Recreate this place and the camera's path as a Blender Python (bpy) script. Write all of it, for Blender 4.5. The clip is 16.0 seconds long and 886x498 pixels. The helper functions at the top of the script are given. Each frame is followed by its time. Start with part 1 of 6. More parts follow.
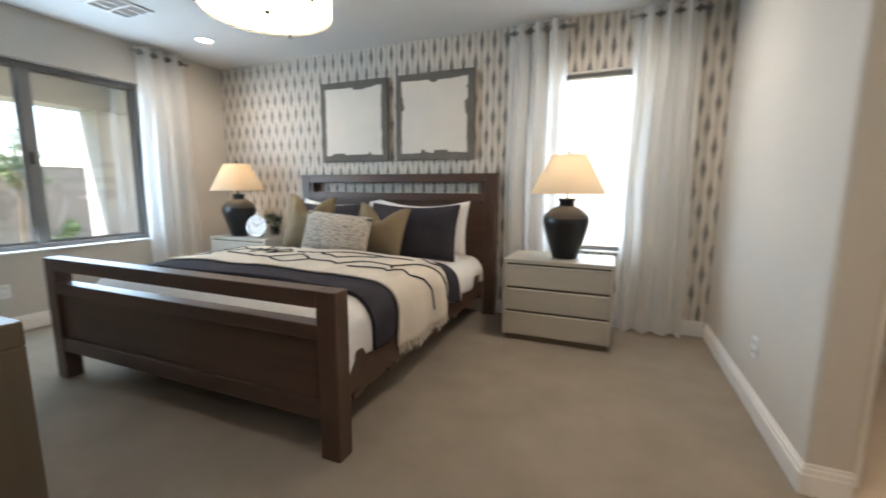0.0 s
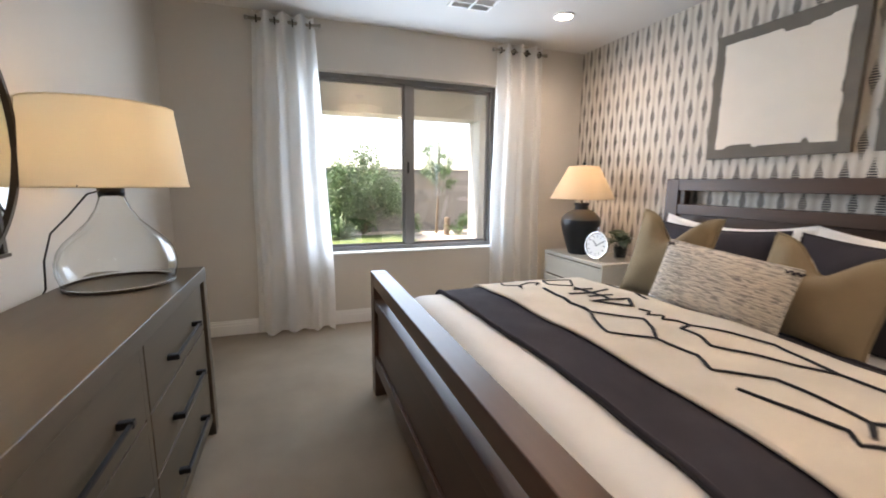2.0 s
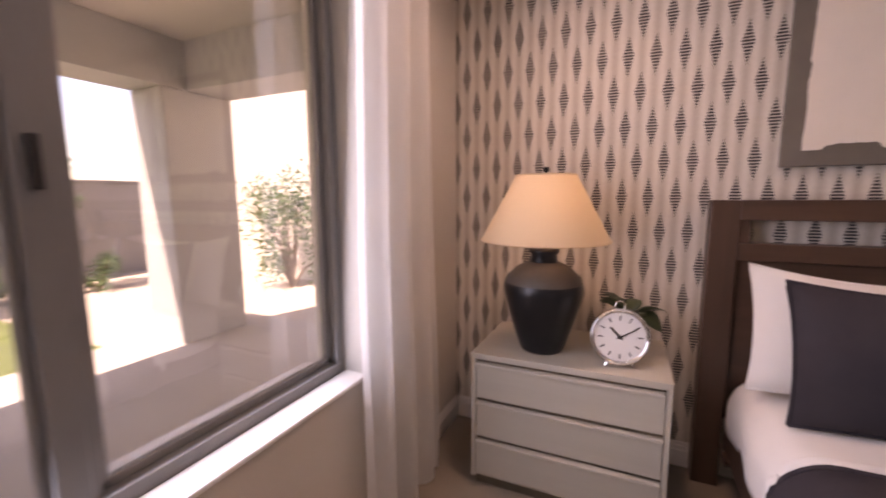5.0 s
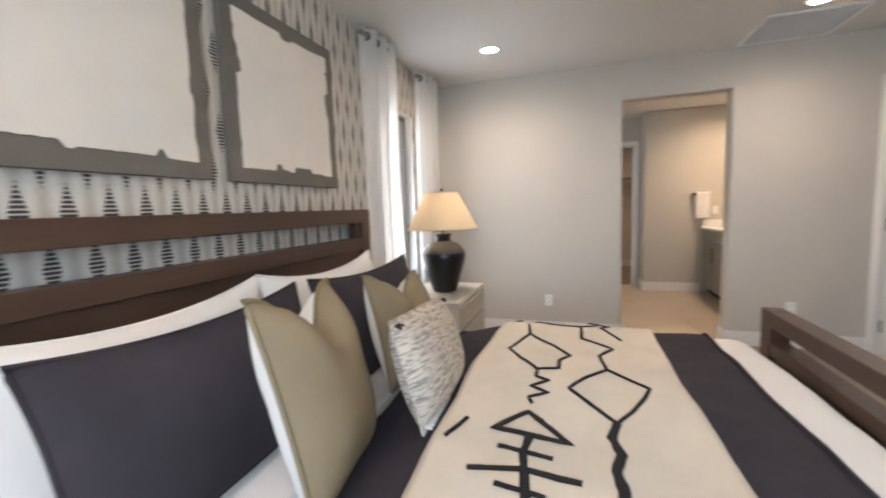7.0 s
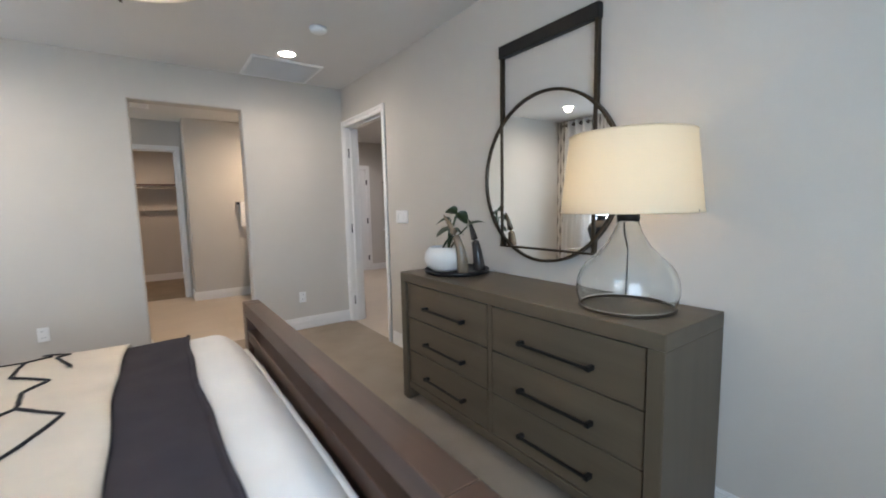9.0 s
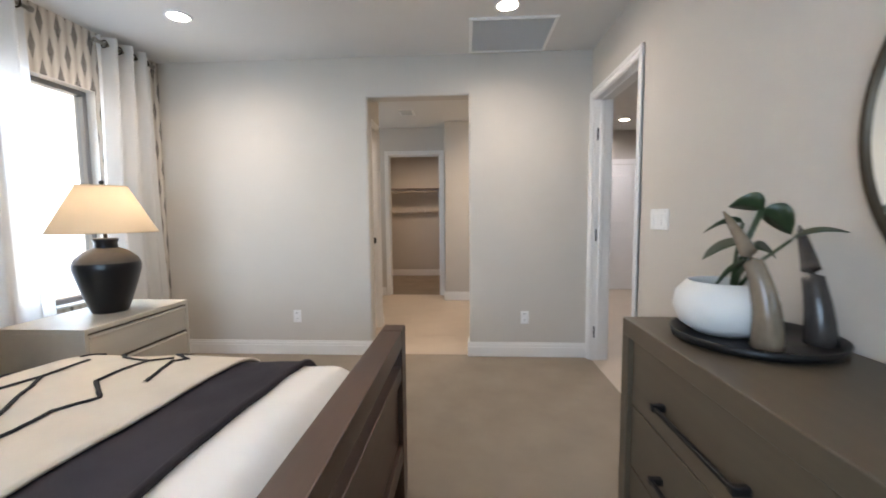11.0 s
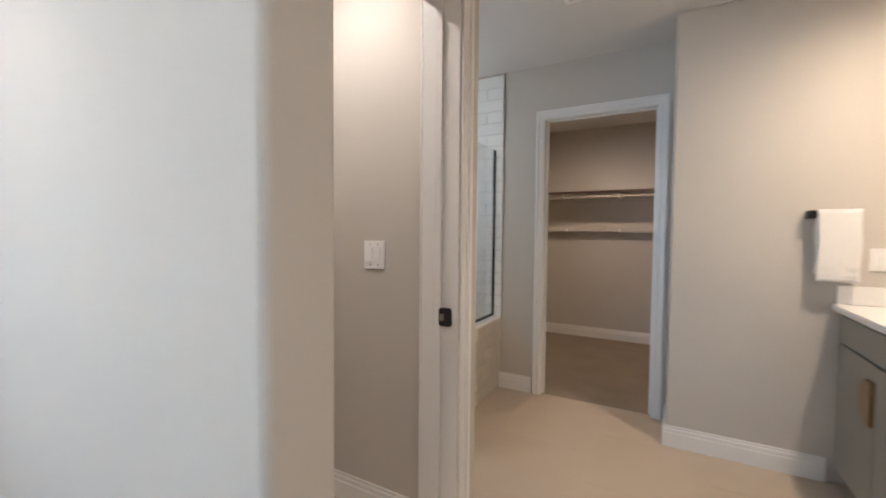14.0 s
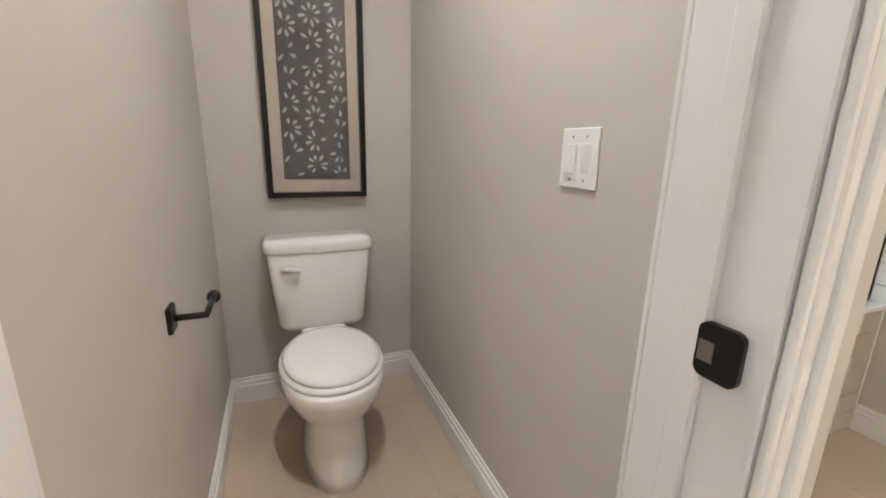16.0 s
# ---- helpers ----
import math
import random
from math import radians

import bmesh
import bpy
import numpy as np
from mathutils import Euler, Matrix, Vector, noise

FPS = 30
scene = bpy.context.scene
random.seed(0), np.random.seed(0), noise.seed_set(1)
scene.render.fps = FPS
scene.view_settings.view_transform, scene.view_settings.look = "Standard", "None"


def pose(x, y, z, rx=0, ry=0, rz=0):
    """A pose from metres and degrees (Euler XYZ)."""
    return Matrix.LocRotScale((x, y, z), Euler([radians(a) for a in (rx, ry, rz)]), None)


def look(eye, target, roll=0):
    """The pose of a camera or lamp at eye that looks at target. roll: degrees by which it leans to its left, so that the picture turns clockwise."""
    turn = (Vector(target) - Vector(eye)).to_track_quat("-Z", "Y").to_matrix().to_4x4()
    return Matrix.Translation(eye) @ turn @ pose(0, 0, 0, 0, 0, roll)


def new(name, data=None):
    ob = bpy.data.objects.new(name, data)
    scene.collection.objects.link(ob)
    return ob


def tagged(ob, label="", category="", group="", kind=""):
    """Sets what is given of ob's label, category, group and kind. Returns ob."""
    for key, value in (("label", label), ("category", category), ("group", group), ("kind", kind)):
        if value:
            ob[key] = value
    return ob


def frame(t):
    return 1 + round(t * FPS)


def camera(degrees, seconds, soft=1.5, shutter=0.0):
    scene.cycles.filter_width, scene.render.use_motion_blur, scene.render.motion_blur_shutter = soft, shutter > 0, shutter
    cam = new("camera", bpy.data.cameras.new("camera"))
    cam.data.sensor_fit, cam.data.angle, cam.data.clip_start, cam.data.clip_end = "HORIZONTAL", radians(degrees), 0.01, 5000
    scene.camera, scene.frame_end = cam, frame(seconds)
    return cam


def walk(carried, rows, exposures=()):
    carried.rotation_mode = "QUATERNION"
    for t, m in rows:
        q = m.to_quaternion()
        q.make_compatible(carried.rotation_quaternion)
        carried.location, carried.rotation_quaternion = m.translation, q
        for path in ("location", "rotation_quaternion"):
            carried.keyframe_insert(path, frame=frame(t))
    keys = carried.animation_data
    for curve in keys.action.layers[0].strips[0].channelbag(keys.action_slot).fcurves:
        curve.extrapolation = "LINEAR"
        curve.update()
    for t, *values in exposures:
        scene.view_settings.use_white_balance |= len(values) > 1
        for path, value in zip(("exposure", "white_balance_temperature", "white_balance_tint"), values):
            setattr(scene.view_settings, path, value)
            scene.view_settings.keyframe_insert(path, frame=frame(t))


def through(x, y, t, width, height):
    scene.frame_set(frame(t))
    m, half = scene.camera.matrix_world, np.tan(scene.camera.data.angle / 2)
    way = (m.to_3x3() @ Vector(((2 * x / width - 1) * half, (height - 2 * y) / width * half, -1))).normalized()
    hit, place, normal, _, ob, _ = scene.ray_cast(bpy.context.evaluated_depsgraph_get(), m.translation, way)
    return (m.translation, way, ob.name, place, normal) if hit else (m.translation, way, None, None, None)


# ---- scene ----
cam = camera(94.8, 16.0, soft=1.8, shutter=0.3)
PATH = [
    (0, (0.198, 0.034, 1.253), (-0.557, 1.862, 0.961), 0.3),
    (0.5, (0.143, 0.347, 1.293), (-1.168, 1.825, 0.982), 0.5),
    (1, (-0.035, 0.617, 1.33), (-1.639, 1.77, 1.013), 0.6),
    (1.5, (-0.252, 0.856, 1.361), (-2.015, 1.744, 1.039), 0.6),
    (2, (-0.62, 1.014, 1.36), (-2.479, 1.678, 1.039), 0.5),
    (2.5, (-1.118, 1.085, 1.345), (-3.01, 1.668, 1.048), 0.5),
    (3, (-1.645, 1.122, 1.352), (-3.526, 1.732, 1.064), 0.7),
    (3.2, (-1.835, 1.165, 1.355), (-3.719, 1.774, 1.072), 0.8),
    (3.6, (-2.35, 1.1, 1.345), (-4.225, 1.746, 1.087), 0.0),
    (4.2, (-3.02, 1.13, 1.37), (-4.703, 2.181, 1.119), 0.0),
    (4.8, (-3.47, 1.5, 1.405), (-4.551, 3.165, 1.161), 0.0),
    (5.5, (-3.63, 1.97, 1.489), (-3.689, 3.946, 1.183), -0.9),
    (6, (-3.647, 2.193, 1.424), (-2.828, 4.003, 1.189), -1.3),
    (6.5, (-3.522, 2.349, 1.364), (-2.029, 3.667, 1.179), -2.0),
    (7, (-3.458, 2.473, 1.393), (-1.568, 3.096, 1.195), -2.0),
    (7.5, (-3.488, 2.443, 1.391), (-1.498, 2.399, 1.194), -2.0),
    (8, (-3.576, 2.354, 1.385), (-1.686, 1.73, 1.189), -2.1),
    (8.2, (-3.617, 2.292, 1.383), (-1.787, 1.508, 1.184), -2.0),
    (8.7, (-3.68, 2.12, 1.385), (-2.012, 1.037, 1.169), -1.3),
    (9.3, (-3.62, 1.75, 1.365), (-2.011, 0.581, 1.156), -1.3),
    (9.9, (-3.42, 1.42, 1.345), (-1.602, 0.611, 1.146), -1.3),
    (10.3, (-3.184, 1.348, 1.326), (-1.235, 0.947, 1.122), -0.8),
    (10.5, (-3.1, 1.282, 1.329), (-1.124, 1.038, 1.135), -0.7),
    (11, (-2.74, 1.143, 1.309), (-0.75, 1.26, 1.148), -0.5),
    (11.5, (-2.242, 1.098, 1.329), (-0.27, 1.409, 1.206), -0.2),
    (12, (-1.637, 1.119, 1.379), (0.317, 1.532, 1.273), -0.3),
    (12.5, (-1.059, 1.201, 1.37), (0.877, 1.694, 1.272), -0.2),
    (13, (-0.503, 1.246, 1.362), (1.403, 1.846, 1.27), 0.1),
    (13.5, (0.076, 1.361, 1.355), (1.931, 2.103, 1.266), 0.6),
    (14, (0.573, 1.466, 1.354), (2.313, 2.448, 1.278), 0.5),
    (14.5, (0.932, 1.65, 1.344), (2.428, 2.974, 1.248), 1.1),
    (15, (1.176, 1.831, 1.275), (2.361, 3.432, 1.093), 1.3),
    (15.5, (1.344, 1.924, 1.244), (2.228, 3.689, 0.923), 1.1),
    (16, (1.457, 1.933, 1.264), (2.185, 3.734, 0.789), 1.2),
]
walk(cam, [(t, look(eye, target, roll)) for t, eye, target, roll in PATH],
     exposures=((0, 2.65, 7000, 14), (0.5, 2.57, 7700, 21), (1, 2.7, 8300, 26), (2, 2.62, 7900, 24), (3, 2.48, 8100, 25), (5.5, 1.85, 9600, 58), (6, 2.15, 8900, 38), (7, 2.62, 7500, 21),
                (8, 2.6, 7000, 18), (10.5, 2.78, 6600, 16), (11, 2.82, 6800, 17), (12, 2.68, 6500, 15), (12.5, 2.65, 6800, 16), (14, 2.92, 6400, 16), (14.7, 3.0, 6600, 17), (15.5, 3.45, 6100, 12), (16, 3.58, 6000, 11)))
DOWN_W, DRUM_W, BEDSIDE_W, DRESSER_W = 9.0, 14.0, 0.08, 0.27
WINDOW_W, NARROW_W, DAY = 11.5, 2.0, (0.47, 0.72, 1.0)

# ---------- world, sun, exposure ----------
world = bpy.data.worlds.new("world")
scene.world = world
world.use_nodes = True
wn = world.node_tree.nodes
sky = wn.new("ShaderNodeTexSky")
sky.sky_type, sky.sun_disc = "NISHITA", False
sky.sun_elevation, sky.sun_rotation = radians(58), radians(200)
wn["Background"].inputs[1].default_value = 0.15
world.node_tree.links.new(sky.outputs[0], wn["Background"].inputs[0])


def lamp(name, kind, m, watts, colour, size=0.1, **more):
    d = bpy.data.lights.new(name, kind)
    d.energy, d.color = watts, colour
    if kind == "AREA":
        d.shape, d.size, d.size_y = "RECTANGLE", size, more["tall"]
    elif kind == "SUN":
        d.angle = size
    else:
        d.shadow_soft_size = size
    ob = new(name, d)
    ob.matrix_basis = m
    return ob


# the sun stands high in the south-southwest
lamp("sun", "SUN", look((-20, -30, 60), (-8, 2, 0)), 5.0, (1.0, 0.95, 0.88), radians(0.5))

WARM, NEUTRAL, SOFT = (1.0, 0.70, 0.42), (1.0, 0.96, 0.90), (1.0, 0.83, 0.63)

# ---------- materials ----------


def nodes_of(name):
    m = bpy.data.materials.new(name)
    m.use_nodes = True
    nt = m.node_tree
    return m, nt, nt.nodes["Principled BSDF"], nt.nodes["Material Output"]


def node(nt, kind, **values):
    n = nt.nodes.new(kind)
    for key, value in values.items():
        n.inputs[key.replace("_", " ")].default_value = value
    return n


def shade(c, k):
    return tuple(min(1, v * k) for v in c) + (1,)


def mat(name, col, rough=0.5, metal=0.0, var=0.1, scale=4.0, bump=0.1, fine=150.0, stretch=(1, 1, 1), spec=0.5, dist=0.002, island=0.0):
    """A surface with stains at a large scale, grain at a fine one, and relief."""
    m, nt, p, out = nodes_of(name)
    co = nt.nodes.new("ShaderNodeTexCoord")
    mp = nt.nodes.new("ShaderNodeMapping")
    mp.inputs["Scale"].default_value = stretch
    nt.links.new(co.outputs["Object"], mp.inputs["Vector"])
    big = node(nt, "ShaderNodeTexNoise", Scale=scale, Detail=4.0)
    small = node(nt, "ShaderNodeTexNoise", Scale=fine, Detail=3.0)
    nt.links.new(mp.outputs[0], big.inputs["Vector"])
    nt.links.new(mp.outputs[0], small.inputs["Vector"])
    mix = nt.nodes.new("ShaderNodeMix")
    mix.data_type = "RGBA"
    mix.inputs["A"].default_value, mix.inputs["B"].default_value = shade(col, 1 - var), shade(col, 1 + var)
    add = nt.nodes.new("ShaderNodeMath")
    add.operation = "MULTIPLY_ADD"
    add.inputs[1].default_value = 0.4
    nt.links.new(small.outputs[0], add.inputs[0])
    half = nt.nodes.new("ShaderNodeMath")
    half.operation = "MULTIPLY_ADD"
    half.inputs[1].default_value, half.inputs[2].default_value = 1.6, -0.5
    nt.links.new(big.outputs[0], half.inputs[0])
    nt.links.new(half.outputs[0], add.inputs[2])
    nt.links.new(add.outputs[0], mix.inputs["Factor"])
    last = mix.outputs["Result"]
    if island:
        info = nt.nodes.new("ShaderNodeObjectInfo")
        hsv = nt.nodes.new("ShaderNodeHueSaturation")
        rng = nt.nodes.new("ShaderNodeMapRange")
        rng.inputs["To Min"].default_value, rng.inputs["To Max"].default_value = 1 - island, 1 + island
        nt.links.new(info.outputs["Random"], rng.inputs["Value"])
        nt.links.new(rng.outputs[0], hsv.inputs["Value"])
        nt.links.new(last, hsv.inputs["Color"])
        last = hsv.outputs[0]
    nt.links.new(last, p.inputs["Base Color"])
    p.inputs["Roughness"].default_value, p.inputs["Metallic"].default_value = rough, metal
    p.inputs["Specular IOR Level"].default_value = spec
    if bump:
        b = node(nt, "ShaderNodeBump", Strength=bump, Distance=dist)
        nt.links.new(small.outputs[0], b.inputs["Height"])
        nt.links.new(b.outputs[0], p.inputs["Normal"])
    return m


def wood_mat(name, col, rough, axis, var=0.25):
    """Stained wood with its grain along an axis (0, 1 or 2)."""
    s = [1, 1, 1]
    s[axis] = 0.06
    return mat(name, col, rough, var=var, scale=14, fine=90, stretch=s, bump=0.12, dist=0.001, spec=0.4)


def soft_mat(name, col, through, clear=0.0, var=0.04):
    """Thin cloth that lets light through."""
    m, nt, p, out = nodes_of(name)
    p.inputs["Base Color"].default_value = (*col, 1)
    p.inputs["Roughness"].default_value = 0.9
    p.inputs["Specular IOR Level"].default_value = 0.1
    co = nt.nodes.new("ShaderNodeTexCoord")
    weave = node(nt, "ShaderNodeTexNoise", Scale=400.0, Detail=2.0)
    nt.links.new(co.outputs["Object"], weave.inputs["Vector"])
    b = node(nt, "ShaderNodeBump", Strength=0.15, Distance=0.001)
    nt.links.new(weave.outputs[0], b.inputs["Height"])
    nt.links.new(b.outputs[0], p.inputs["Normal"])
    tr = nt.nodes.new("ShaderNodeBsdfTranslucent")
    tr.inputs[0].default_value = (*col, 1)
    mx = nt.nodes.new("ShaderNodeMixShader")
    mx.inputs[0].default_value = through
    nt.links.new(p.outputs[0], mx.inputs[1])
    nt.links.new(tr.outputs[0], mx.inputs[2])
    last = mx
    if clear:
        tp = nt.nodes.new("ShaderNodeBsdfTransparent")
        m2 = nt.nodes.new("ShaderNodeMixShader")
        m2.inputs[0].default_value = clear
        nt.links.new(mx.outputs[0], m2.inputs[1])
        nt.links.new(tp.outputs[0], m2.inputs[2])
        last = m2
    nt.links.new(last.outputs[0], out.inputs[0])
    return m


def glow(name, col, power):
    m, nt, p, out = nodes_of(name)
    p.inputs["Base Color"].default_value = (*col, 1)
    p.inputs["Emission Color"].default_value = (*col, 1)
    p.inputs["Emission Strength"].default_value = power
    return m


def jug_mat():
    """Thick clear glass that bends light."""
    m, nt, p, out = nodes_of("jug_glass")
    p.inputs["Base Color"].default_value = (0.97, 0.985, 0.98, 1)
    p.inputs["Roughness"].default_value = 0.0
    p.inputs["IOR"].default_value = 1.45
    p.inputs["Transmission Weight"].default_value = 1.0
    return m


def pane_mat(name, tint=(1, 1, 1), gloss=0.05):
    """Thin flat glass: clear, with a mirror gloss that grows at grazing angles."""
    m, nt, p, out = nodes_of(name)
    nt.nodes.remove(p)
    tp = nt.nodes.new("ShaderNodeBsdfTransparent")
    tp.inputs[0].default_value = (*tint, 1)
    gl = nt.nodes.new("ShaderNodeBsdfGlossy")
    gl.inputs["Roughness"].default_value = 0.0
    lw = nt.nodes.new("ShaderNodeLayerWeight")
    pw_ = nt.nodes.new("ShaderNodeMath")
    pw_.operation = "POWER"
    pw_.inputs[1].default_value = 3.0
    fr = nt.nodes.new("ShaderNodeMath")
    fr.operation = "MULTIPLY_ADD"
    fr.inputs[1].default_value, fr.inputs[2].default_value = 0.8, gloss
    lw.inputs["Blend"].default_value = 0.5
    nt.links.new(lw.outputs["Facing"], pw_.inputs[0])
    nt.links.new(pw_.outputs[0], fr.inputs[0])
    mx = nt.nodes.new("ShaderNodeMixShader")
    nt.links.new(fr.outputs[0], mx.inputs[0])
    nt.links.new(tp.outputs[0], mx.inputs[1])
    nt.links.new(gl.outputs[0], mx.inputs[2])
    nt.links.new(mx.outputs[0], out.inputs[0])
    return m


def wallpaper_mat():
    """Cream paper printed with columns of striped charcoal lozenges."""
    m, nt, p, out = nodes_of("wallpaper")
    L = nt.links.new

    def op(kind, a, b=None, c=None):
        n = nt.nodes.new("ShaderNodeMath")
        n.operation = kind
        for i, v in enumerate((a, b, c)):
            if v is None:
                continue
            if isinstance(v, (int, float)):
                n.inputs[i].default_value = v
            else:
                L(v, n.inputs[i])
        return n.outputs[0]

    co = nt.nodes.new("ShaderNodeTexCoord")
    sep = nt.nodes.new("ShaderNodeSeparateXYZ")
    L(co.outputs["Object"], sep.inputs[0])
    wob = node(nt, "ShaderNodeTexNoise", Scale=60.0, Detail=2.0)
    L(co.outputs["Object"], wob.inputs["Vector"])
    PX, PZ = 0.1237, 0.349
    x, z = op("ADD", sep.outputs[0], 3.583 + PX / 2), op("ADD", sep.outputs[2], PZ / 2 - 2.117)
    shapes = []
    for shift in (0.0, 0.5):
        a = op("ABSOLUTE", op("SUBTRACT", op("FRACT", op("ADD", op("DIVIDE", x, PX), shift + 40)), 0.5))
        b = op("ABSOLUTE", op("SUBTRACT", op("FRACT", op("ADD", op("DIVIDE", z, PZ), shift)), 0.5))
        rest = op("POWER", op("MAXIMUM", op("MULTIPLY_ADD", b, -PZ / 0.104, 1.0), 0.0), 1.15)
        wide = op("MULTIPLY", rest, op("MULTIPLY_ADD", wob.outputs[0], 0.010, 0.0215))
        shapes.append(op("LESS_THAN", op("MULTIPLY", a, PX), wide))
    inside = op("MAXIMUM", *shapes)
    bars = op("LESS_THAN", op("FRACT", op("DIVIDE", z, 0.0145)), 0.64)
    ink = op("MULTIPLY", op("MULTIPLY", inside, bars), 0.98)
    # pale bands run up between the columns
    band = op("MULTIPLY_ADD", op("SINE", op("MULTIPLY_ADD", x, 4 * math.pi / PX, -math.pi / 2)), 0.5, 0.5)
    base = nt.nodes.new("ShaderNodeMix")
    base.data_type = "RGBA"
    base.inputs["A"].default_value, base.inputs["B"].default_value = (0.44, 0.385, 0.32, 1), (0.68, 0.635, 0.57, 1)
    L(op("MULTIPLY_ADD", wob.outputs[0], 0.4, op("MULTIPLY", band, 0.7)), base.inputs["Factor"])
    fin = nt.nodes.new("ShaderNodeMix")
    fin.data_type = "RGBA"
    fin.inputs["B"].default_value = (0.035, 0.032, 0.032, 1)
    L(base.outputs["Result"], fin.inputs["A"])
    L(ink, fin.inputs["Factor"])
    L(fin.outputs["Result"], p.inputs["Base Color"])
    p.inputs["Roughness"].default_value = 0.8
    b = node(nt, "ShaderNodeBump", Strength=0.1, Distance=0.001)
    L(wob.outputs[0], b.inputs["Height"])
    L(b.outputs[0], p.inputs["Normal"])
    return m


M = {}
M["wall"] = mat("wall_paint", (0.55, 0.51, 0.455), 0.75, var=0.02, scale=2, bump=0.25, fine=120, dist=0.0015, spec=0.3)
M["ceil"] = mat("ceiling_paint", (0.66, 0.64, 0.61), 0.85, var=0.015, scale=2, bump=0.25, fine=100, dist=0.0015, spec=0.2)
M["paper"] = wallpaper_mat()
M["trim"] = mat("trim_paint", (0.78, 0.76, 0.73), 0.35, var=0.015, scale=3, bump=0.02)
M["carpet"] = mat("carpet", (0.295, 0.243, 0.19), 0.97, var=0.13, scale=3.5, bump=0.9, fine=260, dist=0.006, spec=0.05)
M["tilefloor"] = mat("floor_tile", (0.48, 0.39, 0.295), 0.35, var=0.07, scale=2.5, bump=0.03, fine=60, island=0.012)
M["grout"] = mat("grout", (0.475, 0.385, 0.29), 0.6, var=0.05)
M["bedwood"] = wood_mat("bed_wood", (0.082, 0.045, 0.030), 0.38, 0)
M["bedwood_z"] = wood_mat("bed_wood_upright", (0.082, 0.045, 0.030), 0.38, 2)
M["drwood"] = wood_mat("dresser_wood", (0.102, 0.077, 0.050), 0.42, 0, 0.16)
M["drwood_z"] = wood_mat("dresser_wood_upright", (0.102, 0.077, 0.050), 0.42, 2, 0.16)
M["nightwood"] = wood_mat("pale_lacquer", (0.50, 0.45, 0.37), 0.45, 0, 0.06)
M["black"] = mat("black_metal", (0.012, 0.011, 0.011), 0.4, 0.4, var=0.1)
M["bronze"] = mat("dark_bronze", (0.06, 0.045, 0.03), 0.4, 0.8, var=0.1)
M["nickel"] = mat("brushed_metal", (0.30, 0.27, 0.23), 0.35, 0.9, var=0.08)
M["chrome"] = mat("chrome", (0.8, 0.8, 0.8), 0.08, 1.0, var=0.02, bump=0)
M["brass"] = mat("antique_brass", (0.30, 0.20, 0.10), 0.35, 0.9, var=0.1)
M["sheet"] = mat("white_linen", (0.80, 0.77, 0.73), 0.9, var=0.03, scale=6, bump=0.3, fine=300, spec=0.1)
M["charcoal"] = mat("charcoal_linen", (0.047, 0.041, 0.047), 0.95, var=0.15, scale=8, bump=0.5, fine=350, spec=0.1)
M["tan"] = mat("tan_velvet", (0.265, 0.198, 0.122), 0.8, var=0.12, scale=6, bump=0.35, fine=300, spec=0.15)
M["cream"] = mat("cream_wool", (0.67, 0.59, 0.49), 0.95, var=0.08, scale=5, bump=0.6, fine=220, dist=0.004, spec=0.05)
M["yarn"] = mat("black_yarn", (0.012, 0.010, 0.010), 0.95, var=0.3, bump=0.6, fine=300, dist=0.004)
M["curtain"] = soft_mat("sheer_linen", (0.88, 0.87, 0.85), 0.62, 0.15)
M["shade"] = soft_mat("lamp_shade_linen", (0.68, 0.55, 0.39), 0.42)
M["drumshade"] = soft_mat("pale_shade_linen", (0.80, 0.72, 0.55), 0.45)
M["drum"] = soft_mat("drum_shade_linen", (0.88, 0.82, 0.70), 0.5)
M["urn"] = mat("black_glaze", (0.006, 0.0065, 0.008), 0.33, var=0.3, bump=0.15, fine=60)
M["urn_top"] = mat("bronze_glaze", (0.085, 0.07, 0.058), 0.5, var=0.25, bump=0.2, fine=60)
M["bowl"] = mat("white_ceramic", (0.75, 0.72, 0.68), 0.6, var=0.04, bump=0.15, fine=90)
M["china"] = mat("glazed_china", (0.82, 0.80, 0.76), 0.06, var=0.01, bump=0)
M["leaf"] = mat("dark_leaf", (0.035, 0.055, 0.022), 0.35, var=0.3, scale=12, bump=0.15, fine=60)
M["horn"] = mat("polished_horn", (0.22, 0.165, 0.115), 0.18, var=0.45, scale=9, bump=0.05, stretch=(1, 1, 0.3))
M["horn_d"] = mat("dark_horn", (0.06, 0.05, 0.045), 0.2, var=0.5, scale=9, bump=0.05, stretch=(1, 1, 0.3))
M["glass"] = pane_mat("window_glass", (0.90, 0.95, 0.97), 0.09)
M["clear"] = pane_mat("blown_glass", (0.985, 0.99, 0.99), 0.04)
# bronze lightened to grey: the haze round the windows is in this colour
M["frame"] = mat("window_frame_bronze", (0.20, 0.195, 0.19), 0.5, 0.2, var=0.05)
M["mirror"] = mat("mirror_silver", (0.93, 0.95, 0.94), 0.0, 1.0, var=0.0, bump=0)
M["plate"] = mat("white_plastic", (0.80, 0.79, 0.77), 0.4, var=0.01, bump=0)
M["canvas"] = mat("painted_canvas", (0.74, 0.68, 0.60), 0.9, var=0.04, scale=5, bump=0.35, fine=200)
M["artgrey"] = mat("art_border_paint", (0.155, 0.135, 0.112), 0.85, var=0.14, scale=7, bump=0.4, fine=120)
M["stone"] = mat("quartz_top", (0.80, 0.78, 0.74), 0.2, var=0.02, bump=0)
M["vanity"] = mat("grey_green_paint", (0.25, 0.24, 0.205), 0.45, var=0.03, bump=0.05)
M["towel"] = mat("white_terry", (0.82, 0.80, 0.77), 0.98, var=0.04, bump=0.9, fine=280, dist=0.005)
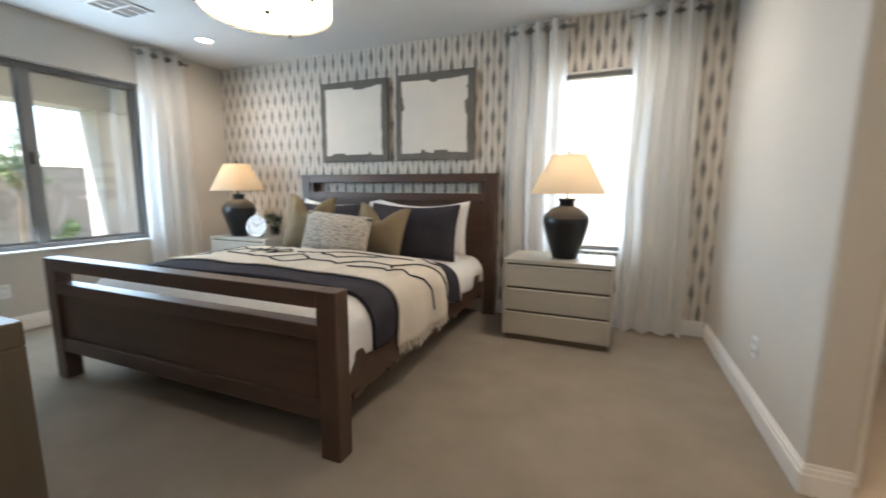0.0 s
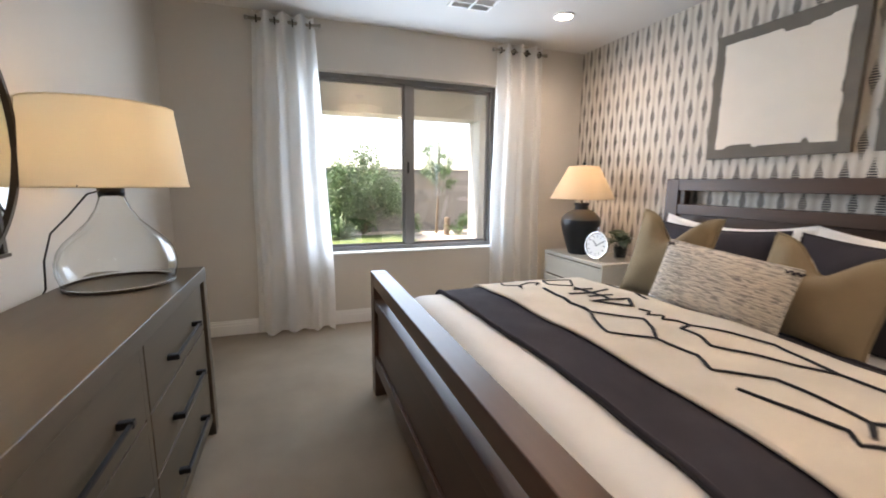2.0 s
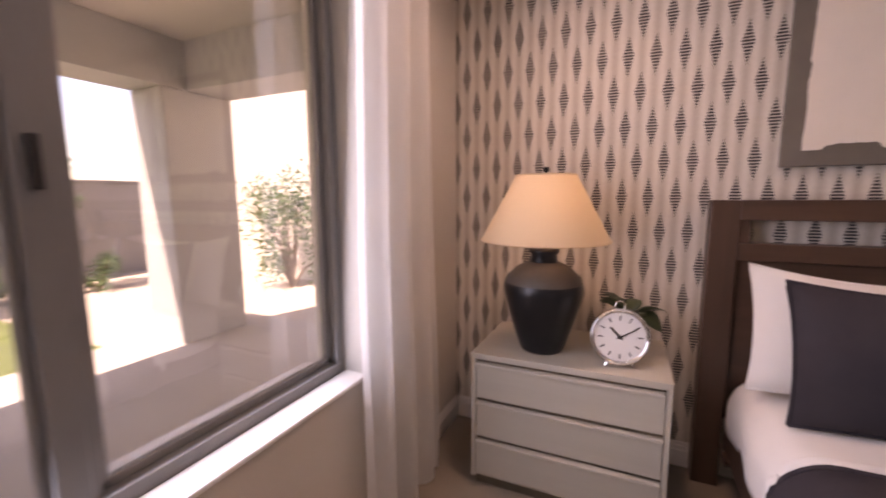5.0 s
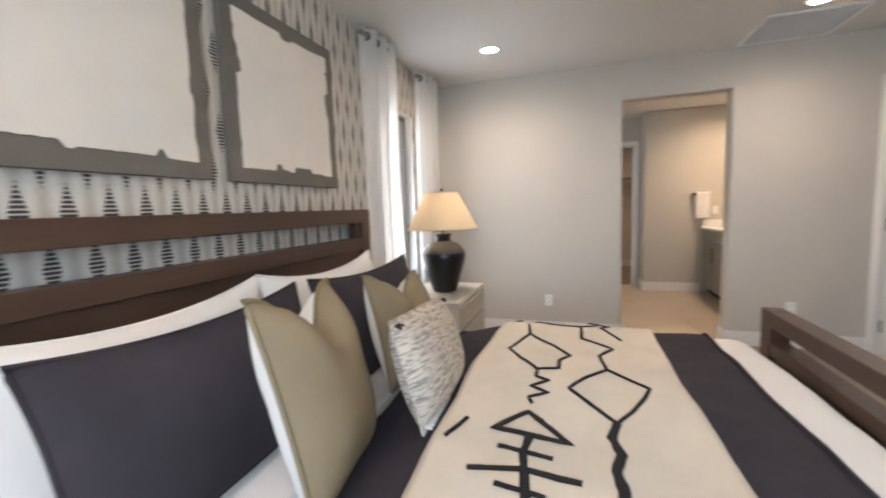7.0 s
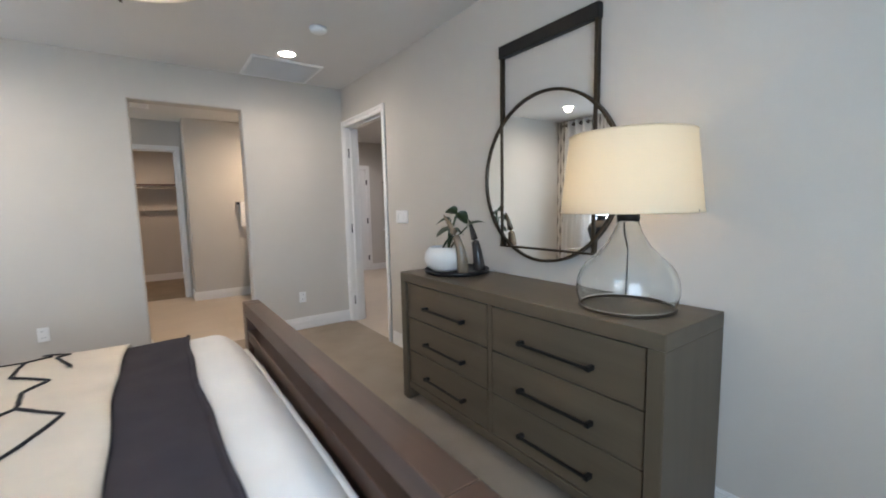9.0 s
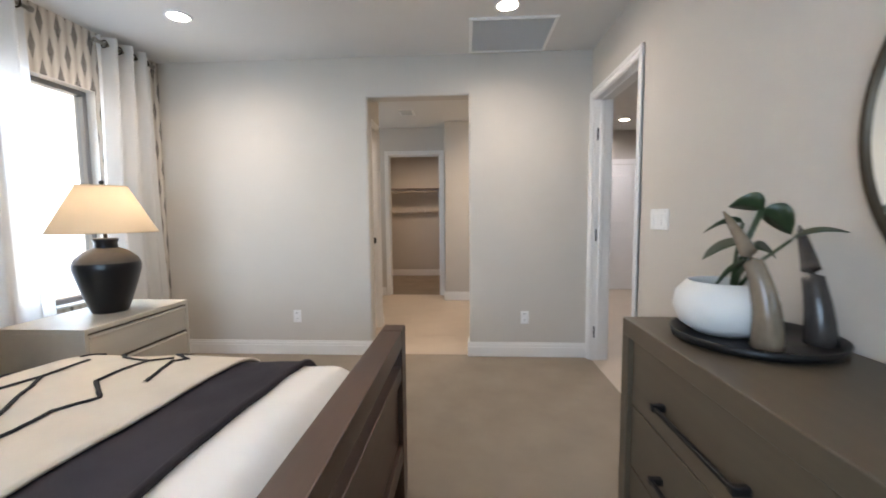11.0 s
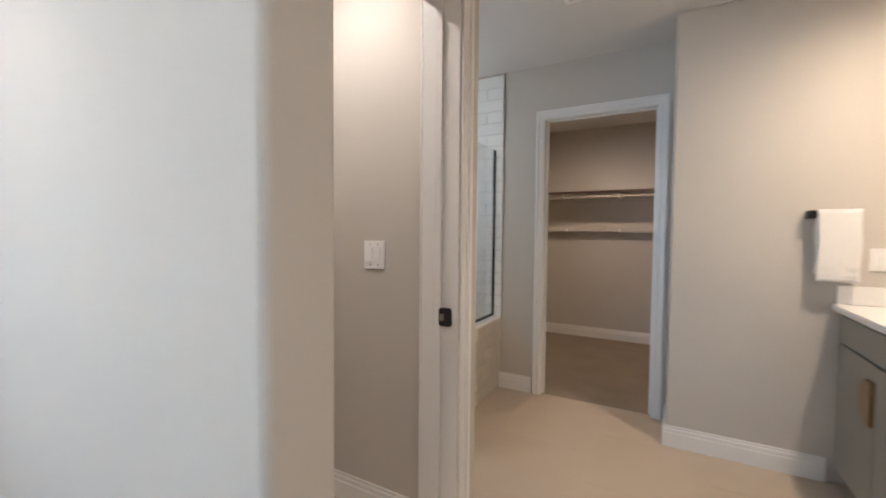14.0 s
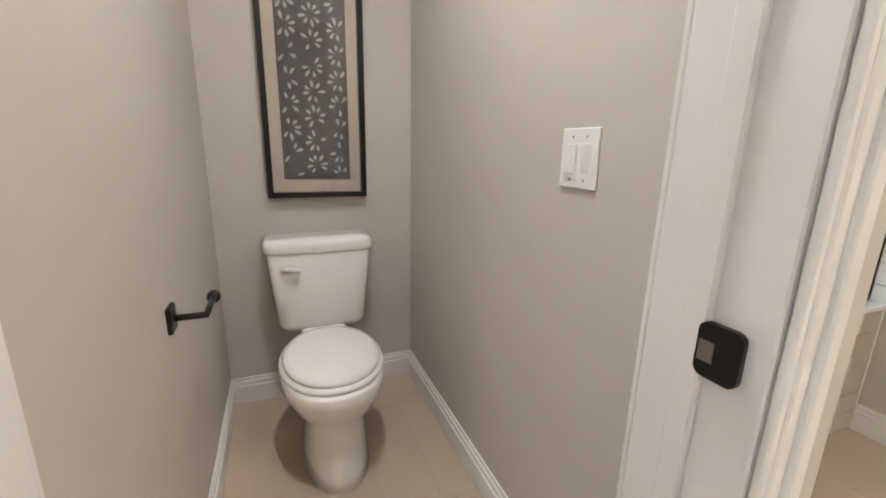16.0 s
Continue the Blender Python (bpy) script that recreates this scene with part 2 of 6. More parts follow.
M["subway"] = mat("white_glazed_tile", (0.80, 0.79, 0.74), 0.12, var=0.02, bump=0, island=0.04)
M["stonetile"] = mat("stone_tile", (0.52, 0.46, 0.38), 0.35, var=0.12, scale=8, bump=0.05, island=0.05)
M["lace"] = mat("grey_woven_art", (0.075, 0.068, 0.066), 0.8, var=0.3, scale=20, bump=0.3)
M["petal"] = mat("pale_grey_paper", (0.40, 0.385, 0.36), 0.85, var=0.3, scale=25, bump=0.2)
M["matboard"] = mat("beige_mat_board", (0.55, 0.47, 0.38), 0.9, var=0.03)
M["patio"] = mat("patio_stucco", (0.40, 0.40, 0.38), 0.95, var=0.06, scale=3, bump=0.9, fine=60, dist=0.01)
M["jug"] = jug_mat()
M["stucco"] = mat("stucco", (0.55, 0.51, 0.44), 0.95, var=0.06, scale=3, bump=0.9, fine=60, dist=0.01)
M["block"] = mat("block_wall", (0.235, 0.225, 0.215), 0.95, var=0.1, scale=3, bump=0.7, fine=50, dist=0.01)
M["grass"] = mat("lawn", (0.09, 0.13, 0.035), 0.95, var=0.3, scale=6, bump=0.9, fine=120, dist=0.02)
M["gravel"] = mat("gravel", (0.42, 0.36, 0.29), 0.95, var=0.25, scale=30, bump=1.0, fine=40, dist=0.02)
M["concrete"] = mat("concrete", (0.36, 0.335, 0.30), 0.9, var=0.08, scale=3, bump=0.4, fine=60)
M["bush"] = mat("bush_leaf", (0.065, 0.13, 0.045), 0.55, var=0.4, scale=3, bump=0)
M["bark"] = mat("bark", (0.16, 0.12, 0.085), 0.9, var=0.3, scale=20, bump=0.8, fine=50, dist=0.01)
M["dl"] = glow("downlight_lens", (1.0, 0.90, 0.78), 14.0)
M["bulb"] = glow("bulb_glass", (1.0, 0.80, 0.55), 6.0)
# near-black: paints the shade of gaps, vents and recesses; also soil and socket slots
M["dark"] = mat("gap_shade_and_soil", (0.01, 0.009, 0.008), 0.9, var=0.1)

# ---------- mesh helpers ----------


def box(bm, x0, x1, y0, y1, z0, z1, bevel=0.0, seg=2):
    r = bmesh.ops.create_cube(bm, size=1.0, matrix=Matrix.Translation(((x0 + x1) / 2, (y0 + y1) / 2, (z0 + z1) / 2)) @ Matrix.Diagonal((x1 - x0, y1 - y0, z1 - z0, 1)))
    if bevel:
        es = list({e for v in r["verts"] for e in v.link_edges})
        bmesh.ops.bevel(bm, geom=es, offset=bevel, segments=seg, affect="EDGES", profile=0.5)
    return bm


def boxes(*rows, bevel=0.0, seg=2):
    bm = bmesh.new()
    for r in rows:
        box(bm, *r, bevel=bevel, seg=seg)
    return bm


def lathe(profile, seg=40, closed=False):
    """A turned shape from (radius, height) pairs, round the z axis."""
    bm = bmesh.new()
    rings = []
    for r, z in profile:
        if r < 1e-5:
            rings.append([bm.verts.new((0, 0, z))])
        else:
            rings.append([bm.verts.new((r * math.cos(2 * math.pi * i / seg), r * math.sin(2 * math.pi * i / seg), z)) for i in range(seg)])
    for a, b in zip(rings, rings[1:]):
        for i in range(seg):
            j = (i + 1) % seg
            if len(a) == 1 and len(b) > 1:
                bm.faces.new((a[0], b[j], b[i]))
            elif len(b) == 1 and len(a) > 1:
                bm.faces.new((a[i], a[j], b[0]))
            elif len(a) > 1:
                bm.faces.new((a[i], a[j], b[j], b[i]))
    bmesh.ops.recalc_face_normals(bm, faces=bm.faces)
    return bm


def tube(bm, points, radius, seg=8, cap=True):
    """A round bar along points; radius may be one number or one per point."""
    pts = [Vector(p) for p in points]
    rad = radius if isinstance(radius, (list, tuple)) else [radius] * len(pts)
    rings = []
    for k, p in enumerate(pts):
        d = (pts[min(k + 1, len(pts) - 1)] - pts[max(k - 1, 0)]).normalized()
        side = d.cross(Vector((0, 0, 1)) if abs(d.z) < 0.9 else Vector((1, 0, 0))).normalized()
        up = side.cross(d)
        rings.append([bm.verts.new(p + rad[k] * (side * math.cos(2 * math.pi * i / seg) + up * math.sin(2 * math.pi * i / seg))) for i in range(seg)])
    for a, b in zip(rings, rings[1:]):
        for i in range(seg):
            bm.faces.new((a[i], a[(i + 1) % seg], b[(i + 1) % seg], b[i]))
    if cap:
        bm.faces.new(rings[0][::-1])
        bm.faces.new(rings[-1])
    return bm


def grid(nu, nv, fn):
    """A sheet of nu by nv cells, fn(u, v) with u and v from 0 to 1."""
    bm = bmesh.new()
    vs = [[bm.verts.new(fn(i / nu, j / nv)) for j in range(nv + 1)] for i in range(nu + 1)]
    for i in range(nu):
        for j in range(nv):
            bm.faces.new((vs[i][j], vs[i + 1][j], vs[i + 1][j + 1], vs[i][j + 1]))
    return bm


def torus(bm, R, r, m=Matrix(), seg=32, ring=8):
    vs = [[bm.verts.new(m @ Vector(((R + r * math.cos(b)) * math.cos(a), (R + r * math.cos(b)) * math.sin(a), r * math.sin(b))))
           for b in (2 * math.pi * j / ring for j in range(ring))] for a in (2 * math.pi * i / seg for i in range(seg))]
    for i in range(seg):
        for j in range(ring):
            bm.faces.new((vs[i][j], vs[(i + 1) % seg][j], vs[(i + 1) % seg][(j + 1) % ring], vs[i][(j + 1) % ring]))
    return bm


def part(name, bm, material, parent=None, label="", smooth=False, thick=0.0):
    me = bpy.data.meshes.new(name)
    if smooth:
        for f in bm.faces:
            f.smooth = True
    bm.to_mesh(me)
    bm.free()
    me.materials.append(material)
    ob = new(name, me)
    ob.parent = parent
    if thick:
        s = ob.modifiers.new("thickness", "SOLIDIFY")
        s.thickness = thick
    if label:
        tagged(ob, label)
    return ob


def thing(name, m, label, category, group=""):
    ob = new(name)
    ob.empty_display_size = 0.05
    ob.matrix_basis = m
    return tagged(ob, label, category, group)


def struct(name, bm, material, label, category, smooth=False):
    return tagged(part(name, bm, material, None, "", smooth), label, category, "", "structure")


def rnd(a, b):
    return a + (b - a) * random.random()

# ---------- the shell of the rooms ----------
W, N, E, S, H = -4.52, 4.0, 1.0, 0.04, 2.74
XB, XC, XV = 1.17, 3.94, 3.54          # bathroom side of the wall, closet wall, vanity wall
OY0, OY1, OZ = 1.12, 2.04, 2.385       # opening to the bathroom
WY0, WY1, WZ0, WZ1 = 1.14, 3.0, 0.69, 2.335   # big window
NX0, NX1, NZ0, NZ1 = -0.345, 0.325, 0.69, 2.285   # narrow window
DX0, DX1, DZ = 0.0, 0.93, 2.30         # entry door
TY0, TY1 = 2.17, 2.34                  # wall of the toilet room
TX0, TX1, TZ = 1.24, 1.95, 2.28      # its doorway
CY0, CY1, CZ = 1.58, 2.41, 2.30        # closet doorway


bm = boxes((W - 0.2, NX0, N, N + 0.16, 0, H), (NX1, E, N, N + 0.16, 0, H), (NX0, NX1, N, N + 0.16, 0, NZ0), (NX0, NX1, N, N + 0.16, NZ1, H))
struct("wall_north", bm, M["paper"], "cream wallpaper wall printed with charcoal striped lozenges", "wall")
bm = boxes((W - 0.2, W, S - 0.15, WY0, 0, H), (W - 0.2, W, WY1, N, 0, H), (W - 0.2, W, WY0, WY1, 0, WZ0), (W - 0.2, W, WY0, WY1, WZ1, H))
struct("wall_west", bm, M["wall"], "greige painted wall with a wide sliding window", "wall")
bm = bmesh.new()
ring = [bm.verts.new((E, y, z)) for y, z in ((S - 0.15, 0), (OY0, 0), (OY0, OZ), (OY1, OZ), (OY1, 0), (N + 0.16, 0), (N + 0.16, H), (S - 0.15, H))]
ext = bmesh.ops.extrude_face_region(bm, geom=[bm.faces.new(ring)])
for v in ext["geom"]:
    if isinstance(v, bmesh.types.BMVert):
        v.co.x = XB
bmesh.ops.recalc_face_normals(bm, faces=bm.faces)
edge_of = [e for e in bm.edges if abs(e.verts[0].co.x - e.verts[1].co.x) < 1e-6 and all(OY0 - 1e-4 < v.co.y < OY1 + 1e-4 for v in e.verts) and max(v.co.z for v in e.verts) > 0.1]
bmesh.ops.bevel(bm, geom=edge_of, offset=0.02, segments=5, affect="EDGES", profile=0.5)
struct("wall_east", bm, M["wall"], "greige painted wall with rounded corners round an opening", "wall")
bm = boxes((W, DX0 - 0.03, S - 0.15, S, 0, H), (DX1 + 0.03, E, S - 0.15, S, 0, H), (DX0 - 0.03, DX1 + 0.03, S - 0.15, S, DZ + 0.03, H))
struct("wall_south", bm, M["wall"], "greige painted wall with a doorway to the hall", "wall")
bm = boxes((XB, TX0 - 0.02, TY0, TY1, 0, H), (TX1 + 0.02, 2.10, TY0, TY1, 0, H), (TX0 - 0.02, TX1 + 0.02, TY0, TY1, TZ + 0.02, H))
struct("wall_toilet_south", bm, M["wall"], "greige wall with the doorway of the toilet room", "wall")
struct("wall_toilet_east", boxes((2.10, 2.17, TY1 - 0.06, N, 0, H)), M["wall"], "greige side wall of the toilet room", "wall")
struct("wall_toilet_north", boxes((XB, 2.17, N - 0.005, N + 0.16, 0, H)), M["wall"], "greige back wall behind the toilet", "wall")
struct("wall_shower_north", boxes((2.17, 2.55, N - 0.005, N + 0.16, 0, H), (3.35, XC, N - 0.005, N + 0.16, 0, H), (2.55, 3.35, N - 0.005, N + 0.16, 0, 1.7), (2.55, 3.35, N - 0.005, N + 0.16, 2.4, H)), M["wall"], "greige back wall of the shower with a high window", "wall")
bm = boxes((XC, XC + 0.12, CY1 + 0.02, N, 0, H), (XC, XC + 0.12, 1.48, CY0 - 0.02, 0, H), (XC, XC + 0.12, CY0 - 0.02, CY1 + 0.02, CZ + 0.02, H))
struct("wall_closet_front", bm, M["wall"], "greige wall with the closet doorway", "wall")
struct("wall_vanity_end", boxes((XV, XC + 0.12, S, 1.48, 0, H), bevel=0.015), M["wall"], "greige wall with a towel bar", "wall")
struct("wall_bath_south", boxes((XB, XC + 0.12, S - 0.15, S, 0, H)), M["wall"], "greige wall behind the vanity", "wall")
struct("wall_closet_back", boxes((6.2, 6.32, 0.9, 3.4, 0, H)), M["wall"], "greige back wall of the walk-in closet", "wall")
struct("wall_closet_south", boxes((XC + 0.12, 6.2, 0.78, 0.9, 0, H)), M["wall"], "greige side wall of the walk-in closet", "wall")
struct("wall_closet_north", boxes((XC + 0.12, 6.2, 3.4, 3.52, 0, H)), M["wall"], "greige side wall of the walk-in closet", "wall")
struct("ceiling", boxes((W - 0.2, 6.4, -4.2, N + 0.16, H, H + 0.15)), M["ceil"], "off-white textured ceiling", "ceiling")
struct("floor_bedroom", boxes((W - 0.2, E + 0.03, S - 0.02, N + 0.16, -0.12, 0)), M["carpet"], "grey-brown cut-pile carpet", "floor")
struct("floor_closet", boxes((XC + 0.04, 6.3, 0.8, 3.5, -0.12, 0.0)), M["carpet"], "brown carpet of the closet", "floor")
bathfloor = struct("floor_bathroom", boxes((E + 0.03, XC + 0.04, S - 0.02, N + 0.1, -0.12, -0.0015)), M["grout"], "cream floor tiles with thin joints", "floor")
hallfloor = struct("floor_hall", boxes((-4.0, 6.4, -4.2, S - 0.02, -0.12, -0.0015)), M["grout"], "pale floor tiles of the hall", "floor")
bm = boxes((4.5, 4.62, -1.98, S - 0.15, 0, H), (4.5, 4.62, -2.26, -1.98, 0, H), (4.5, 4.62, -4.2, -2.26, 0, 0.88), (4.5, 4.62, -4.2, -2.26, 2.66, H), (4.5, 4.62, -4.2, -3.9, 0.88, 2.66))
struct("wall_hall_east", bm, M["wall"], "greige hall wall with a deep niche", "wall")
struct("wall_hall_south", boxes((-4.0, 6.4, -4.3, -4.2, 0, H), (-4.1, -4.0, -4.2, S - 0.15, 0, H), (5.3, 5.4, -3.2, -1.9, 0, H), (5.3, 5.4, -4.2, -3.98, 0, H), (5.3, 5.4, -3.98, -3.2, 0, 1.95), (5.3, 5.4, -3.98, -3.2, 2.55, H), (4.62, 5.3, -2.26, -2.16, 0, H)), M["wall"], "greige walls that close the hall", "wall")


def tiles(parent, x0, x1, y0, y1, z, sx, sy, gap, material, thick=0.008, name="tile"):
    """Floor tiles that share one mesh, laid in a running bond."""
    bm = boxes((0, sx - gap, 0, sy - gap, -thick, 0))
    bmesh.ops.bevel(bm, geom=[e for e in bm.edges if all(v.co.z > -0.001 for v in e.verts)], offset=0.0005, segments=1, affect="EDGES")
    me = bpy.data.meshes.new(name)
    bm.to_mesh(me)
    bm.free()
    me.materials.append(material)
    j = 0
    y = y0
    while y + sy <= y1 + sy * 0.6:
        x = x0 - (j % 2) * sx / 2
        while x < x1:
            ob = new(name, me)
            ob.parent = parent
            cx0, cx1 = max(x, x0), min(x + sx, x1)
            cy1 = min(y + sy, y1)
            if cx1 - cx0 > 0.03 and cy1 - y > 0.03:
                ob.matrix_basis = Matrix.Translation((cx0, y, z)) @ Matrix.Diagonal(((cx1 - cx0) / sx, (cy1 - y) / sy, 1, 1))
            else:
                bpy.data.objects.remove(ob)
            x += sx
        j += 1
        y += sy


# baseboards: two steps with a rounded top
def base_run(bm, x0, y0, x1, y1, side, h=0.135):
    """A skirting run along a wall; side is the outward direction (dx, dy)."""
    dx, dy = side
    for d, z0, z1 in ((0.016, 0, h * 0.68), (0.012, h * 0.68, h * 0.86), (0.007, h * 0.86, h)):
        box(bm, min(x0, x1, x0 + dx * d, x1 + dx * d), max(x0, x1, x0 + dx * d, x1 + dx * d), min(y0, y1, y0 + dy * d, y1 + dy * d), max(y0, y1, y0 + dy * d, y1 + dy * d), z0, z1, bevel=0.002, seg=1)


bm = bmesh.new()
base_run(bm, W + 0.02, N, E - 0.02, N, (0, -1))
base_run(bm, W, S, W, N, (1, 0))
base_run(bm, W + 0.02, S, DX0 - 0.10, S, (0, 1))
base_run(bm, E, S + 0.01, E, OY0 + 0.016, (-1, 0))
base_run(bm, E, OY1 - 0.016, E, N, (-1, 0))
base_run(bm, E, OY0, XB, OY0, (0, 1))
base_run(bm, E, OY1, XB - 0.01, OY1, (0, -1))
base_run(bm, XB, S, XB, OY0, (1, 0))
base_run(bm, XB, TY1, XB, N, (1, 0))
base_run(bm, 2.10, TY1, 2.10, N, (-1, 0))
base_run(bm, XB, N - 0.005, 2.10, N - 0.005, (0, -1))
base_run(bm, TX1 + 0.062, TY0, 2.116, TY0, (0, -1))
base_run(bm, 2.17, TY1 - 0.076, 2.17, N, (1, 0))
base_run(bm, XC, CY1 + 0.08, XC, 2.78, (-1, 0))
base_run(bm, XV, 0.70, XV, 1.496, (-1, 0))
base_run(bm, XV, 1.48, XC - 0.02, 1.48, (0, 1))
base_run(bm, 6.2, 0.9, 6.2, 3.4, (-1, 0))
base_run(bm, XC + 0.12, 3.4, 6.2, 3.4, (0, -1))
base_run(bm, XC + 0.12, 0.9, 6.2, 0.9, (0, 1))
base_run(bm, 4.5, -4.2, 4.5, -1.93, (-1, 0))
base_run(bm, 4.5, -0.98, 4.5, S - 0.15, (-1, 0))
struct("baseboard", bm, M["trim"], "white stepped baseboard", "baseboard")


def casing(name, axis, at, side, a0, a1, top, depth, label, wide=0.068):
    """Door trim with a stepped profile on one wall face, and the jamb lining through the wall.
    axis 'x': the wall runs along x at y = at; side: outward sign; depth: the wall's far face."""
    ob = thing(name, Matrix(), label, "door frame")
    ob["kind"] = "structure"

    def put(bm, u0, u1, v0, v1, z0, z1, b=0.003):
        if axis == "x":
            box(bm, u0, u1, min(v0, v1), max(v0, v1), z0, z1, b, 1)
        else:
            box(bm, min(v0, v1), max(v0, v1), u0, u1, z0, z1, b, 1)

    for face, sg in ((at, side), (depth, -side)):
        for nm, u0, u1, z0, z1 in (("upright_trim", a0 - wide, a0, 0, top), ("upright_trim", a1, a1 + wide, 0, top), ("head_trim", a0 - wide, a1 + wide, top, top + wide)):
            bm = bmesh.new()
            put(bm, u0, u1, face, face + sg * 0.012, z0, z1)
            if nm == "head_trim":
                put(bm, u0, u1, face, face + sg * 0.021, z1 - 0.026, z1)
                put(bm, u0 + 0.04, u1 - 0.04, face, face + sg * 0.016, z0 + 0.012, z0 + 0.024)
            else:
                out = u0 < a0
                put(bm, u0 if out else u1 - 0.026, u0 + 0.026 if out else u1, face, face + sg * 0.021, z0, z1 + wide - 0.026)
                put(bm, (u1 - 0.024) if out else (u0 + 0.012), (u1 - 0.012) if out else (u0 + 0.024), face, face + sg * 0.016, z0, z1)
            part(nm, bm, M["trim"], ob)
    lo, hi = min(at, depth), max(at, depth)
    for u0, u1, z0, z1 in ((a0 - 0.02, a0 + 0.004, 0, top), (a1 - 0.004, a1 + 0.02, 0, top), (a0 - 0.02, a1 + 0.02, top - 0.004, top + 0.02)):
        bm = bmesh.new()
        put(bm, u0, u1, lo + 0.002, hi - 0.002, z0, z1)
        part("jamb", bm, M["trim"], ob)
    mid = (lo + hi) / 2
    for u0, u1, z0, z1 in ((a0 + 0.004, a0 + 0.016, 0, top - 0.004), (a1 - 0.016, a1 - 0.004, 0, top - 0.004), (a0 + 0.016, a1 - 0.016, top - 0.016, top - 0.004)):
        bm = bmesh.new()
        put(bm, u0, u1, mid - 0.012, mid + 0.022, z0, z1)
        part("door_stop", bm, M["trim"], ob)
    return ob


d1 = casing("door_1", "x", S, 1, DX0, DX1, DZ, S - 0.15, "white stepped door frame with black hinges, no door leaf")
for z in (0.26, 1.13, 2.005):
    bm = boxes((DX1 - 0.002, DX1 + 0.006, S - 0.085, S - 0.036, z - 0.05, z + 0.05), bevel=0.001)
    tube(bm, [(DX1 - 0.004, S - 0.034, z - 0.052), (DX1 - 0.004, S - 0.034, z + 0.052)], 0.007)
    part("hinge", bm, M["black"], d1, "black hinge")
d2 = casing("door_2", "x", TY0, -1, TX0, TX1, TZ, TY1, "white stepped door frame with a black latch plate")
bm = bmesh.new()
rim = []
for cy, cz, a0 in ((0.066, 1.056, 0), (0.036, 1.056, 90), (0.036, 1.009, 180), (0.066, 1.009, 270)):
    rim += [(TY0 + cy + 0.012 * math.cos(radians(a0 + 18 * k)), cz + 0.012 * math.sin(radians(a0 + 18 * k))) for k in range(6)]
inner, outer = [[bm.verts.new((x, y, z)) for y, z in rim] for x in (TX1 - 0.0215, TX1 - 0.0135)]
bm.faces.new(inner)
bm.faces.new(outer[::-1])
for k in range(len(rim)):
    bm.faces.new((inner[k], outer[k], outer[(k + 1) % len(rim)], inner[(k + 1) % len(rim)]))
bmesh.ops.recalc_face_normals(bm, faces=bm.faces)
part("latch_plate", bm, M["black"], d2, "black latch strike plate")
part("latch_hole", boxes((TX1 - 0.0235, TX1 - 0.0205, TY0 + 0.055, TY0 + 0.074, 1.018, 1.044)), M["nickel"], d2, "bright latch recess")
d3 = casing("door_3", "y", XC, -1, CY0, CY1, CZ, XC + 0.12, "white stepped frame of the closet doorway")
# the pocket door of the toilet room, nearly all in its pocket
pd = thing("pocket_door", pose(0, 0, 0), "white sliding door edge with a black flush pull, almost fully open", "door")
part("leaf", boxes((1.19, 1.25, 2.235, 2.273, 0.008, TZ - 0.006), bevel=0.002), M["trim"], pd)
part("edge_pull", boxes((1.2485, 1.2535, 2.237, 2.271, 1.075, 1.19), bevel=0.0015), M["black"], pd, "black edge pull")

# hall door with two panels
hd = thing("hall_door", pose(4.5, 0, 0), "closed white two-panel door with black hinges", "door")
part("leaf", boxes((-0.012, 0.03, -1.86, -1.05, 0.01, 2.16), bevel=0.002), M["trim"], hd)
for z0, z1 in ((0.25, 0.98), (1.12, 2.0)):
    for y0, y1 in ((-1.76, -1.15),):
        bm = boxes((-0.018, -0.010, y0, y1, z0, z1), bevel=0.004)
        box(bm, -0.024, -0.010, y0 + 0.05, y1 - 0.05, z0 + 0.05, z1 - 0.05, 0.01)
        part("panel", bm, M["trim"], hd)
for z in (0.28, 1.08, 1.9):
    part("hinge", boxes((-0.02, -0.008, -1.885, -1.855, z - 0.05, z + 0.05)), M["black"], hd, "black hinge")
for y0, y1, z0, z1 in ((-1.95, -1.865, 0, 2.17), (-1.045, -0.96, 0, 2.17), (-1.95, -0.96, 2.17, 2.255)):
    bm = boxes((-0.018, 0.004, y0, y1, z0, z1), bevel=0.004)
    part("trim", bm, M["trim"], hd)

# niche in the hall with a rail, shelves and odds and ends
struct("niche_sill", boxes((4.46, 5.3, -4.2, -2.24, 0.85, 0.885), bevel=0.004), M["trim"], "white sill of the hall niche", "sill")
ns = thing("wall_shelf", pose(4.85, -2.62, 0.885), "black metal rack with three shelves hung in the hall niche", "shelf")
part("rail", tube(bmesh.new(), [(0, 0.34, 1.06), (0, -0.55, 0.98)], 0.016), M["black"], ns)
part("rail_end", lathe([(0, 0), (0.03, 0), (0.03, 0.03), (0, 0.03)], 16), M["black"], ns).matrix_basis = pose(0, 0.31, 1.06, -90)
for y in (-0.02, -0.42):
    part("strap", boxes((-0.006, 0.006, y - 0.01, y + 0.01, 0.36, 1.03)), M["black"], ns)
part("brace", tube(bmesh.new(), [(0.02, 0.05, 1.78), (0.02, -0.28, 0.95)], 0.03, 8), M["black"], ns)
for z in (0.36, 0.6, 0.82):
    part("shelf", boxes((-0.1, 0.12, -0.5, 0.1, z, z + 0.018), bevel=0.002), M["black"], ns)
